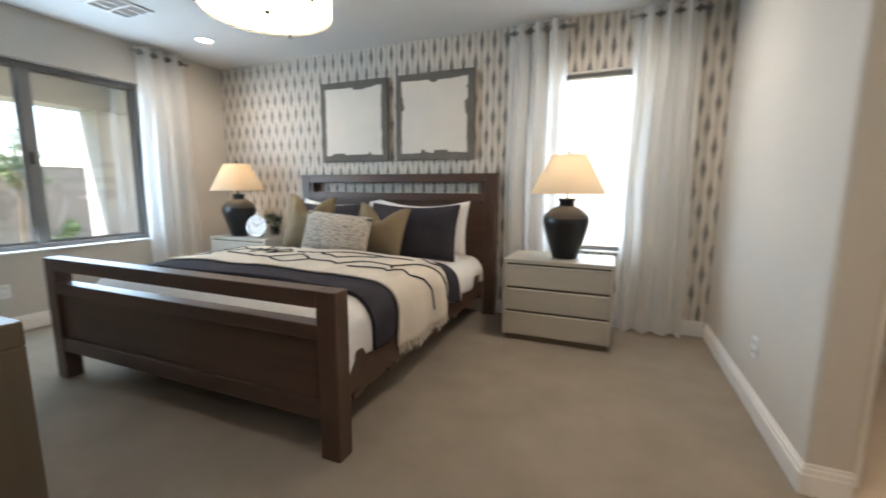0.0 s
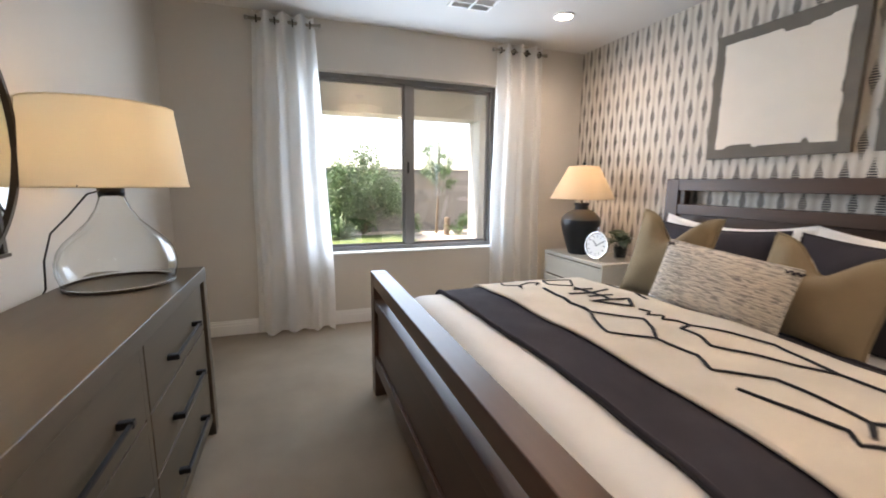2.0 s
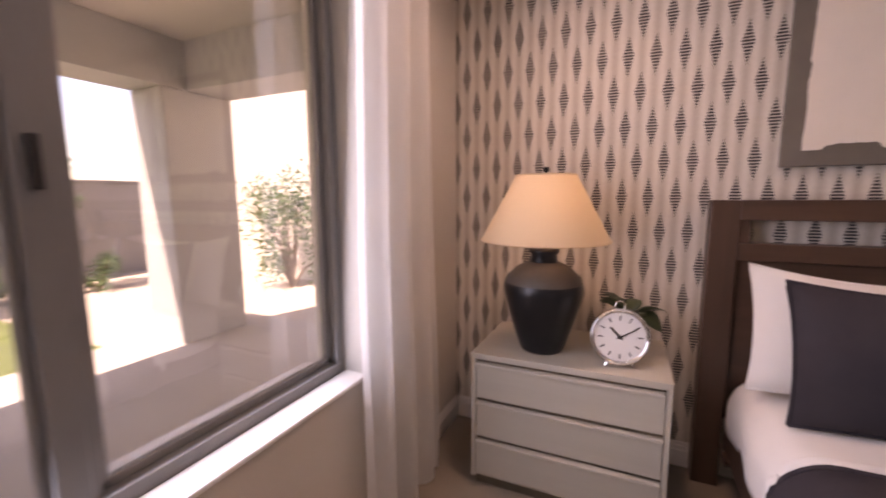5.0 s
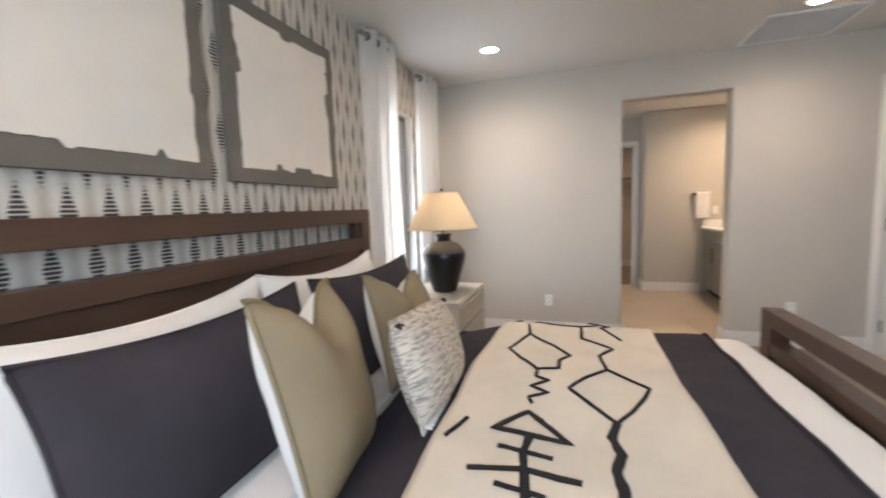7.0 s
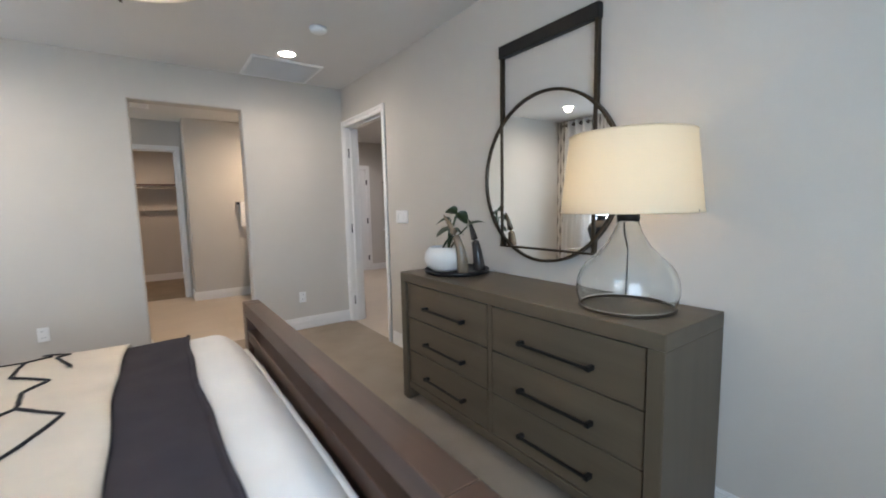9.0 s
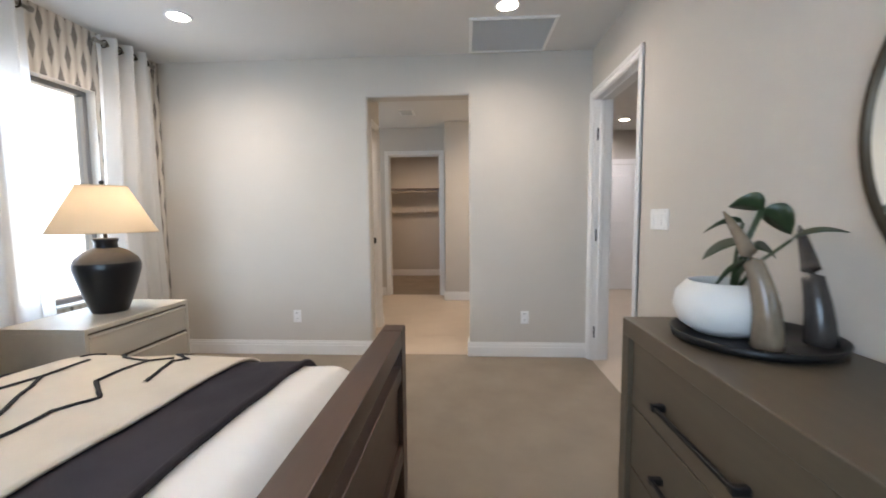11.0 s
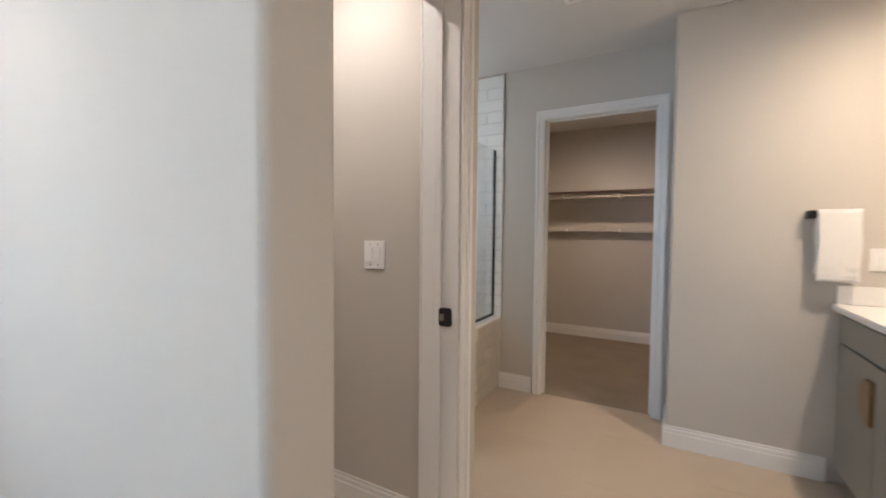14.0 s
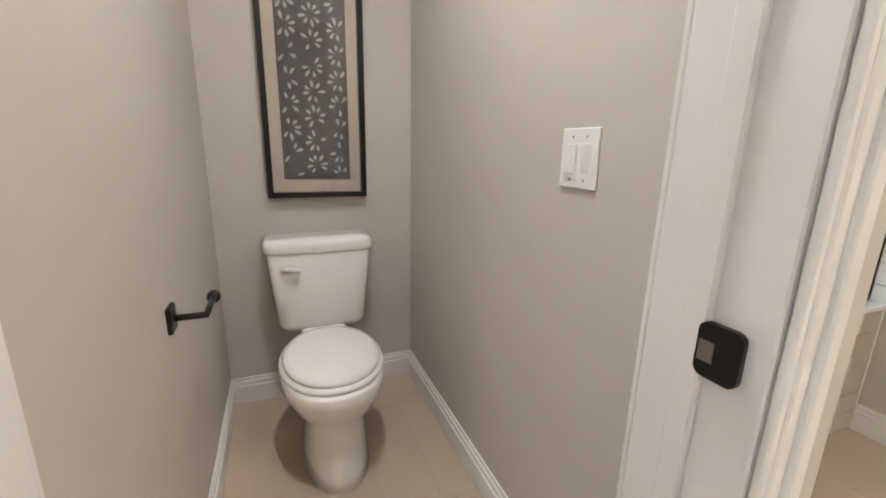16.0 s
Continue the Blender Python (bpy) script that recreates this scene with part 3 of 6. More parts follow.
for y, z, r, h, mm in ((-0.12, 0.378, 0.075, 0.13, "bowl"), (-0.33, 0.378, 0.06, 0.1, "bowl"), (-0.1, 0.618, 0.08, 0.12, "urn"), (-0.32, 0.618, 0.06, 0.14, "urn"), (-0.18, 0.838, 0.06, 0.14, "bowl")):
    v = thing("vase", pose(4.85, -2.62 + y, 0.885 + z), "small white vase on the hall shelf" if mm == "bowl" else "small black vase on the hall shelf", "vase", "vases on the hall shelf")
    part("body", lathe([(0, 0), (r * 0.8, 0), (r, h * 0.4), (r * 0.95, h * 0.9), (r * 0.9, h), (r * 0.8, h), (r * 0.7, h * 0.3), (0, h * 0.2)], 20), M[mm], v, smooth=True)
bk = thing("basket", pose(4.75, -2.78, 0.885), "brown woven basket tray on the hall niche sill", "basket")
part("body", boxes((-0.14, 0.14, -0.26, 0.26, 0, 0.1), bevel=0.02), M["bark"], bk)
part("rim", tube(bmesh.new(), [(-0.14, -0.25, 0.1), (-0.14, 0.25, 0.1), (0.14, 0.25, 0.1), (0.14, -0.25, 0.1), (-0.14, -0.25, 0.1)], 0.012, 8), M["bark"], bk)
dish = thing("dish", pose(4.75, -2.82, 0.986), "white oblong dish on the basket tray", "dish")
part("bowl", boxes((-0.09, 0.09, -0.17, 0.17, 0, 0.11), bevel=0.03, seg=3), M["bowl"], dish, smooth=True)
w3 = thing("window_3", pose(5.33, 0, 0), "high square hall window with a pale frame", "window")
w3["kind"] = "structure"
for y0, y1, z0, z1 in ((-3.98, -3.2, 1.95, 1.99), (-3.98, -3.2, 2.51, 2.55), (-3.98, -3.94, 1.99, 2.51), (-3.24, -3.2, 1.99, 2.51)):
    part("frame_bar", boxes((-0.02, 0.03, y0, y1, z0, z1), bevel=0.003), M["trim"], w3)
p = part("pane", boxes((0.0, 0.004, -3.94, -3.24, 1.99, 2.51)), M["glass"], w3)
p.visible_shadow = False

# ---------- windows ----------
w1 = thing("window_1", pose(W - 0.14, 0, 0), "wide two-pane sliding window with a grey-brown frame", "window")
w1["kind"] = "structure"
mid = 2.07
fr = 0.045
for nm, y0, y1, z0, z1 in (("sill_rail", WY0, WY1, WZ0, WZ0 + fr), ("head_rail", WY0, WY1, WZ1 - fr, WZ1), ("jamb_rail", WY0, WY0 + fr, WZ0 + fr, WZ1 - fr), ("jamb_rail", WY1 - fr, WY1, WZ0 + fr, WZ1 - fr)):
    part(nm, boxes((-0.04, 0.035, y0, y1, z0, z1), bevel=0.004), M["frame"], w1)
part("mullion", boxes((-0.02, 0.03, mid - 0.035, mid + 0.03, WZ0 + fr, WZ1 - fr), bevel=0.004), M["frame"], w1)
part("mullion", boxes((-0.03, 0.015, mid + 0.03, mid + 0.055, WZ0 + fr, WZ1 - fr), bevel=0.004), M["frame"], w1)
for y0, y1, x in ((WY0 + fr, mid - 0.035, 0.0), (mid + 0.055, WY1 - fr, -0.015)):
    p = part("pane", boxes((x - 0.002, x + 0.002, y0, y1, WZ0 + fr, WZ1 - fr)), M["glass"], w1)
    p.visible_shadow = False
    for a, b, c, d in ((y0, y1, WZ0 + fr, WZ0 + fr + 0.025), (y0, y1, WZ1 - fr - 0.025, WZ1 - fr), (y0, y0 + 0.02, WZ0 + fr, WZ1 - fr), (y1 - 0.02, y1, WZ0 + fr, WZ1 - fr)):
        part("sash", boxes((x - 0.012, x + 0.012, a, b, c, d), bevel=0.003), M["frame"], w1)
part("latch", boxes((0.03, 0.045, mid - 0.01, mid + 0.008, 1.45, 1.56), bevel=0.003), M["black"], w1)
struct("sill_1", boxes((W - 0.1, W + 0.012, WY0 - 0.0, WY1 + 0.0, WZ0 - 0.012, WZ0 + 0.006), bevel=0.005), M["trim"], "white painted window sill", "sill")
w2 = thing("window_2", pose(0, N + 0.1, 0), "narrow fixed window with a slim frame", "window")
w2["kind"] = "structure"
for nm, x0, x1, z0, z1 in (("sill_rail", NX0, NX1, NZ0, NZ0 + 0.04), ("head_rail", NX0, NX1, NZ1 - 0.04, NZ1), ("jamb_rail", NX0, NX0 + 0.04, NZ0 + 0.04, NZ1 - 0.04), ("jamb_rail", NX1 - 0.04, NX1, NZ0 + 0.04, NZ1 - 0.04)):
    part(nm, boxes((x0, x1, -0.03, 0.04, z0, z1), bevel=0.004), M["frame"], w2)
p = part("pane", boxes((NX0 + 0.04, NX1 - 0.04, -0.002, 0.002, NZ0 + 0.04, NZ1 - 0.04)), M["glass"], w2)
p.visible_shadow = False
struct("sill_2", boxes((NX0, NX1, N - 0.012, N + 0.07, NZ0 - 0.012, NZ0 + 0.006), bevel=0.005), M["trim"], "white painted window sill", "sill")

struct("window_reveal", boxes((NX0, NX0 + 0.004, N - 0.001, N + 0.07, NZ0 + 0.006, NZ1 - 0.004), (NX1 - 0.004, NX1, N - 0.001, N + 0.07, NZ0 + 0.006, NZ1 - 0.004), (NX0, NX1, N - 0.001, N + 0.07, NZ1 - 0.004, NZ1)), M["ceil"], "plain white reveal of the narrow window", "window reveal")
lamp("window_daylight", "AREA", look((W - 0.07, (WY0 + WY1) / 2, (WZ0 + WZ1) / 2), (0, (WY0 + WY1) / 2, 1.2)), WINDOW_W, DAY, WY1 - WY0 - 0.12, tall=WZ1 - WZ0 - 0.12)
lamp("narrow_window_daylight", "AREA", look(((NX0 + NX1) / 2, N + 0.04, (NZ0 + NZ1) / 2), ((NX0 + NX1) / 2, 0, 1.3)), NARROW_W, DAY, NX1 - NX0 - 0.1, tall=NZ1 - NZ0 - 0.1)

# the high window of the shower
w4 = thing("window_4", pose(0, N + 0.1, 0), "high shower window with a slim grey frame", "window")
w4["kind"] = "structure"
for x0, x1, z0, z1 in ((2.55, 3.35, 1.7, 1.74), (2.55, 3.35, 2.36, 2.4), (2.55, 2.59, 1.74, 2.36), (3.31, 3.35, 1.74, 2.36)):
    part("frame_bar", boxes((x0, x1, -0.03, 0.04, z0, z1), bevel=0.004), M["frame"], w4)
p = part("pane", boxes((2.59, 3.31, -0.002, 0.002, 1.74, 2.36)), M["glass"], w4)
p.visible_shadow = False
lamp("shower_window_daylight", "AREA", look((2.95, N + 0.04, 2.05), (2.95, 0, 1.5)), 1.7, (0.62, 0.82, 1.0), 0.7, tall=0.6)

# ---------- curtains ----------


def curtain(m, wtop, wbot, folds, seed, label):
    """A grommet panel that hangs from a short rod; local x runs along the wall, -y faces the room."""
    rr = random.Random(seed)
    c = thing("curtain", m, label, "curtain", "sheer white curtains")
    HT = 2.69
    ph = [rr.uniform(-0.5, 0.5) for _ in range(12)]

    def at(u, v):
        z = v * HT + 0.012
        wide = wbot + (wtop - wbot) * v ** 1.5
        x = (u - 0.5) * wide + 0.012 * math.sin(9 * v + ph[0]) * (1 - v)
        a = u * folds * 2 * math.pi
        deep = 0.052 * (0.55 + 0.45 * v) + 0.012 * math.sin(3 * u * 6 + ph[1])
        y = deep * math.sin(a + 0.9 * (1 - v) * math.sin(u * 7 + ph[2])) + 0.018 * (1 - v) * math.sin(u * 23 + 4 * v + ph[3])
        zb = z + (0.02 * math.cos(a) + 0.01 * math.sin(u * 17)) * (1 - v) ** 3
        return Vector((x, y, zb))

    part("panel", grid(int(folds * 18), 44, at), M["curtain"], c, smooth=True)
    part("header", grid(int(folds * 18), 2, lambda u, v: at(u, 0.958 + 0.04 * v) + Vector((0, -0.003, 0))), M["curtain"], c, smooth=True)
    for k in range(int(folds * 2)):
        u = (k + 0.5) / (folds * 2) + 0.0
        p = at(u, 0.975)
        part("grommet", torus(bmesh.new(), 0.026, 0.006, Matrix.Translation((p.x, 0, 2.64)) @ pose(0, 0, 0, 0, 90, 0), 18, 6), M["bronze"], c, "dark metal grommet", smooth=True)
    r = thing("curtain_rod", m @ pose(0, 0, 2.64), "short brushed metal curtain rod", "curtain rod", "short curtain rods")
    half = wtop / 2 + 0.03
    part("rod", tube(bmesh.new(), [(-half, 0, 0), (half, 0, 0)], 0.013, 12), M["nickel"], r, smooth=True)
    for s in (-1, 1):
        part("finial", lathe([(0, 0), (0.016, 0), (0.019, 0.008), (0.018, 0.025), (0, 0.028)], 16), M["nickel"], r, smooth=True).matrix_basis = pose(s * half, 0, 0, 0, s * 90, 0)
    part("bracket", boxes((-0.012, 0.012, 0, 0.1, -0.012, 0.012), bevel=0.003), M["nickel"], r)
    return c


curtain(pose(W + 0.1, 0.975, 0, 0, 0, 90), 0.47, 0.66, 3.5, 1, "sheer white curtain panel beside the wide window")
curtain(pose(W + 0.1, 3.17, 0, 0, 0, 90), 0.5, 0.58, 3.5, 2, "sheer white curtain panel near the bedside lamp")
curtain(pose(-0.495, N - 0.1, 0), 0.5, 0.55, 3.5, 3, "sheer white curtain panel behind the bed head")
curtain(pose(0.53, N - 0.1, 0), 0.47, 0.54, 3.5, 4, "sheer white curtain panel beside the narrow window")

# ---------- the bed ----------
CX = -2.02
bed = thing("bed_frame", pose(CX, 0, 0), "dark brown wooden king bed frame with slotted head and footboard", "bed")
FW, HW = 1.137, 1.178
f0, f1 = 1.432, 1.527
for s in (-1, 1):
    x0, x1 = sorted((s * FW, s * (FW - 0.105)))
    part("foot_post", boxes((x0, x1, f0, f1, 0, 0.805), bevel=0.004), M["bedwood_z"], bed)
    x0, x1 = sorted((s * HW, s * (HW - 0.115)))
    part("head_post", boxes((x0, x1, 3.882, 3.975, 0, 1.405), bevel=0.004), M["bedwood_z"], bed)
    x0, x1 = sorted((s * (FW - 0.085), s * (FW - 0.12)))
    part("side_rail", boxes((x0, x1, f1, 3.89, 0.2, 0.43), bevel=0.004), M["bedwood"], bed)
a, b = FW - 0.105, HW - 0.115
part("foot_top_rail", boxes((-a, a, f0, f1, 0.725, 0.805), bevel=0.004), M["bedwood"], bed)
part("foot_mid_rail", boxes((-a, a, f0 + 0.004, f1 - 0.004, 0.575, 0.645), bevel=0.004), M["bedwood"], bed)
part("foot_panel", boxes((-a, a, f0 + 0.022, f1 - 0.03, 0.28, 0.575), bevel=0.003), M["bedwood"], bed)
part("foot_low_rail", boxes((-a, a, f0 + 0.004, f1 - 0.004, 0.19, 0.28), bevel=0.004), M["bedwood"], bed)
part("head_top_rail", boxes((-b, b, 3.882, 3.972, 1.315, 1.405), bevel=0.004), M["bedwood"], bed)
part("head_mid_rail", boxes((-b, b, 3.886, 3.97, 1.13, 1.21), bevel=0.004), M["bedwood"], bed)
part("head_panel", boxes((-b, b, 3.91, 3.955, 0.35, 1.13), bevel=0.003), M["bedwood"], bed)
for s in (-1, 1):
    x0, x1 = sorted((s * b, s * (b - 0.045)))
    part("slot_block", boxes((x0, x1, 3.9, 3.96, 1.21, 1.315), bevel=0.003), M["bedwood"], bed)

mt = thing("mattress", pose(CX, 0, 0.2), "white mattress in the bed frame", "mattress")
part("body", boxes((-0.94, 0.94, 1.6, 3.86, 0.02, 0.33), bevel=0.07, seg=4), M["sheet"], mt, smooth=True)
for s in range(7):
    part("slat", boxes((-1.07, 1.07, 1.65 + s * 0.35, 1.73 + s * 0.35, -0.005, 0.02)), M["bedwood"], mt)

BW, BR = 1.062, 0.16


def bed_top(y):
    """Height of the made bed along its length."""
    head = 0.62 + 0.08 * (1 - 1 / (1 + math.exp((3.02 - y) / 0.07)))
    foot = -0.16 * max(0, (1.72 - y) / 0.18) ** 2
    return head + foot


def bed_point(s, y, lift=0.0, flare=0.0):
    """A point on the made bed: s metres across from its middle line, over the edge and down the side."""
    sg, q = (1 if s >= 0 else -1), abs(s)
    top = bed_top(y) + lift
    flat = BW - BR
    quarter = BR * math.pi / 2
    if q < flat:
        x, z = q, top - 0.025 * (q / flat) ** 3
    elif q < flat + quarter:
        a = (q - flat) / BR
        x, z = flat + BR * math.sin(a), top - 0.025 - BR * (1 - math.cos(a))
    else:
        x, z = BW + flare * (q - flat - quarter), top - 0.025 - BR - (q - flat - quarter)
    x += lift * min(1, max(0, (q - flat) / quarter))
    n = noise.noise(Vector((s * 2.2, y * 2.6, 3.1))) * 0.016 + noise.noise(Vector((s * 7, y * 6, 8.0))) * 0.005
    if q > flat + quarter * 0.7:
        x += 0.018 * math.sin(y * 16 + 2.2 * sg) * min(1, (q - flat - quarter * 0.7) * 4) + n
    return Vector((sg * x, y, z + n * (1 if q < flat + quarter else 0)))


def bed_sheet(name, label, category, y0, y1, reach, lift, material, nu=90, nv=40, thick=0.012, flare=0.0, wave=0.0):
    ob = thing(name, pose(CX, 0, 0), label, category)

    def at(u, v):
        s = (u * 2 - 1) * reach
        y = y0 + (y1 - y0) * v + wave * math.sin(s * 3.1 + 0.7) + 0.3 * wave * math.sin(s * 11)
        return bed_point(s, y, lift, flare)

    part("cloth", grid(nu, nv, at), material, ob, smooth=True, thick=thick)
    if thick > 0.014:
        for v in (0.004, 0.996):
            part("hem", tube(bmesh.new(), [at(k / 80, v) + Vector((0, 0, 0.002)) for k in range(81)], thick * 0.55, 8), material, ob, smooth=True)
    return ob


bed_sheet("duvet", "white linen duvet over the made bed", "duvet", 1.552, 3.22, 1.285, 0.0, M["sheet"], 96, 60, 0.03)
bed_sheet("fitted_sheet", "white sheet under the pillows", "sheet", 3.1, 3.87, 1.24, -0.004, M["sheet"], 80, 24, 0.012)
bed_sheet("coverlet", "charcoal grey folded blanket across the bed", "blanket", 1.84, 3.15, 1.30, 0.02, M["charcoal"], 96, 50, 0.016, wave=0.012)
throw = bed_sheet("throw_blanket", "cream wool throw with black line motifs and a fringe", "throw", 2.10, 2.88, 1.39, 0.038, M["cream"], 110, 34, 0.010, 0.03, 0.012)

# fringe tassels along both hanging ends
for s in (-1, 1):
    bm = bmesh.new()
    for k in range(62):
        y = 2.11 + 0.0124 * k + 0.004 * math.sin(k * 2.3)
        p = bed_point(s * 1.385, y, 0.036, 0.03)
        q = p + Vector((s * 0.004 + rnd(-0.006, 0.006), rnd(-0.008, 0.008), -rnd(0.045, 0.075)))
        tube(bm, [p + Vector((0, 0, 0.004)), (p + q) / 2 + Vector((rnd(-0.003, 0.003), rnd(-0.004, 0.004), 0)), q], [0.004, 0.0045, 0.003], 5)
    part("fringe", bm, M["cream"], throw, "cream knotted fringe")


def motif(pts, wide=0.009):
    """One raised yarn line on the throw, through points (x across from the middle, y) in metres."""
    bm = bmesh.new()
    path = []
    for (x0, y0), (x1, y1) in zip(pts, pts[1:]):
        n = max(2, int(math.hypot(x1 - x0, y1 - y0) / 0.025))
        path += [(x0 + (x1 - x0) * i / n, y0 + (y1 - y0) * i / n) for i in range(n)]
    path.append(pts[-1])
    prev = None
    for k, (x, y) in enumerate(path):
        xa, ya = path[max(0, k - 1)]
        xb, yb = path[min(len(path) - 1, k + 1)]
        d = math.hypot(xb - xa, yb - ya) or 1
        nx, ny = -(yb - ya) / d, (xb - xa) / d
        w = wide * (0.85 + 0.3 * noise.noise(Vector((x * 30, y * 30, 1))))
        jx, jy = 0.003 * noise.noise(Vector((x * 40, y * 40, 5))), 0.003 * noise.noise(Vector((x * 40, y * 40, 9)))
        row = [bm.verts.new(bed_point(x + jx + nx * w * c, y + jy + ny * w * c, 0.0405 + e, 0.03)) for c, e in ((-1, 0.0), (-0.5, 0.0055), (0.5, 0.0055), (1, 0.0))]
        if prev:
            for i in range(3):
                bm.faces.new((prev[i], prev[i + 1], row[i + 1], row[i]))
        prev = row
    part("motif", bm, M["yarn"], throw, "raised black yarn line", smooth=True)


# a fish-bone sign, lozenges and zigzag strings
motif([(-0.18, 2.62), (-0.33, 2.49), (-0.30, 2.71), (-0.18, 2.62)], 0.013)
motif([(-0.31, 2.60), (-0.40, 2.61), (-0.60, 2.58)], 0.013)
motif([(-0.39, 2.68), (-0.41, 2.53)], 0.010)
motif([(-0.50, 2.74), (-0.47, 2.60), (-0.49, 2.46)], 0.012)
motif([(-0.54, 2.66), (-0.56, 2.54)], 0.010)
motif([(-0.26, 2.80), (-0.38, 2.84)], 0.010)
motif([(0.86, 2.73), (0.64, 2.70), (0.34, 2.50), (0.26, 2.54), (0.17, 2.54), (0.15, 2.62), (0.08, 2.62), (0.05, 2.57), (-0.00, 2.63), (-0.04, 2.57), (-0.08, 2.63), (-0.13, 2.61)])
motif([(0.15, 2.62), (0.26, 2.70), (0.40, 2.77), (0.64, 2.70)])
motif([(0.88, 2.37), (0.84, 2.45), (0.60, 2.45), (0.48, 2.32), (0.38, 2.38), (0.21, 2.36), (0.08, 2.23), (-0.00, 2.26), (-0.10, 2.31), (-0.18, 2.36), (0.01, 2.50), (0.12, 2.44), (0.21, 2.36)])
motif([(-0.18, 2.36), (-0.26, 2.38), (-0.34, 2.36), (-0.42, 2.38), (-0.50, 2.37), (-0.64, 2.39)], 0.016)
motif([(0.60, 2.27), (0.84, 2.35), (0.88, 2.31), (0.94, 2.41), (1.00, 2.38), (1.06, 2.49), (1.14, 2.54), (1.30, 2.58)])
motif([(0.84, 2.45), (0.88, 2.55), (0.92, 2.63), (0.98, 2.69), (1.08, 2.76), (1.28, 2.83)])
motif([(0.90, 2.81), (0.98, 2.78), (1.02, 2.86), (1.12, 2.85), (1.18, 2.86)])
motif([(-0.88, 2.54), (-0.79, 2.69), (-0.64, 2.60), (-0.72, 2.48), (-0.88, 2.54)])
motif([(-0.90, 2.24), (-0.82, 2.22), (-0.78, 2.30), (-0.84, 2.40), (-0.80, 2.46), (-0.72, 2.38)])
motif([(-0.78, 2.30), (-0.68, 2.27)])

# ---------- pillows ----------


def pillow(name, m, w, h, t, material, label, chop=0.0, pinch=0.05, flange=0.0, cat="pillow", seed=0, back=None, sag=0.0):
    """A soft cushion: local x across, z up from its lower edge, y through it."""
    ob = thing(name, m, label, cat)

    def skin(sign):
        def at(u, v):
            a, b = u * 2 - 1, v * 2 - 1
            k = 1 - pinch * (1 - abs(b) ** 2.2)
            kk = 1 - pinch * (1 - abs(a) ** 2.2)
            x, z = a * w / 2 * k, h / 2 + b * h / 2 * kk
            f = (max(0, 1 - abs(a) ** 2.6) * max(0, 1 - abs(b) ** 2.6)) ** 0.55
            y = sign * t / 2 * f
            if chop:
                d = chop * max(0, b) ** 1.3 * math.exp(-(a / 0.42) ** 2)
                z -= d
                y *= 1 + 0.25 * math.exp(-((abs(a) - 0.5) / 0.25) ** 2) * max(0, b)
            n = noise.noise(Vector((x * 6 + seed, z * 6, sign * 2 + seed)))
            y += sign * 0.008 * n * min(1, f * 3)
            z -= sag * max(0, b) ** 1.5 * max(0, 1 - a * a)
            return Vector((x, y, z))
        return at

    bm = grid(30, 24, skin(1))
    b2 = grid(30, 24, skin(-1))
    part("back_cover", bm, back or material, ob, "white linen back" if back else "", smooth=True)
    part("front_cover", b2, material, ob, smooth=True)
    # welt along the seam
    pts = []
    for k in range(97):
        q = k / 96 * 4
        e, r = int(q) % 4, q - int(q)
        u, v = ((r, 0), (1, r), (1 - r, 1), (0, 1 - r))[e]
        pts.append(skin(0)(u, v))
    part("piping", tube(bmesh.new(), pts, 0.005 + flange, 6), material, ob, smooth=True)
    return ob


pillow("pillow", pose(-2.56, 3.66, 0.62, -13), 1.0, 0.53, 0.18, M["sheet"], "white linen pillow against the headboard", seed=1, sag=0.055)
pillow("pillow", pose(-1.57, 3.66, 0.62, -13), 1.0, 0.53, 0.18, M["sheet"], "white linen pillow against the headboard", seed=2, sag=0.055)
pillow("pillow", pose(-2.53, 3.42, 0.61, -16, 0, 2), 0.92, 0.52, 0.19, M["charcoal"], "charcoal linen pillow in front of a white one", flange=0.002, seed=3, sag=0.03)
pillow("pillow", pose(-1.55, 3.40, 0.61, -16, 0, -2), 0.94, 0.52, 0.19, M["charcoal"], "charcoal linen pillow in front of a white one", flange=0.002, seed=4, sag=0.03)
pillow("cushion", pose(-2.50, 3.09, 0.645, -16, 4, 12), 0.48, 0.56, 0.21, M["tan"], "tan cushion with a dented top and white back", 0.16, 0.07, 0.003, "cushion", 5, M["sheet"])
pillow("cushion", pose(-1.78, 3.17, 0.64, -16, 6, -2), 0.52, 0.48, 0.21, M["tan"], "tan cushion with a dented top and white back", 0.14, 0.07, 0.003, "cushion", 6, M["sheet"])


def knit_mat():
    m, nt, p, out = nodes_of("nubby_knit")
    co = nt.nodes.new("ShaderNodeTexCoord")
    mp = nt.nodes.new("ShaderNodeMapping")
    mp.inputs["Scale"].default_value = (14, 14, 75)
    nz = node(nt, "ShaderNodeTexNoise", Scale=1.6, Detail=4.0, Distortion=0.6)
    rp = nt.nodes.new("ShaderNodeValToRGB")
    rp.color_ramp.elements[0].position, rp.color_ramp.elements[0].color = 0.33, (0.22, 0.2, 0.185, 1)
    rp.color_ramp.elements[1].position, rp.color_ramp.elements[1].color = 0.56, (0.60, 0.53, 0.44, 1)
    nt.links.new(co.outputs["Object"], mp.inputs[0])
    nt.links.new(mp.outputs[0], nz.inputs["Vector"])
    nt.links.new(nz.outputs[0], rp.inputs[0])
    nt.links.new(rp.outputs[0], p.inputs["Base Color"])
    b = node(nt, "ShaderNodeBump", Strength=1.0, Distance=0.008)
    nt.links.new(nz.outputs[0], b.inputs["Height"])
    nt.links.new(b.outputs[0], p.inputs["Normal"])
    p.inputs["Roughness"].default_value = 0.95
    return m


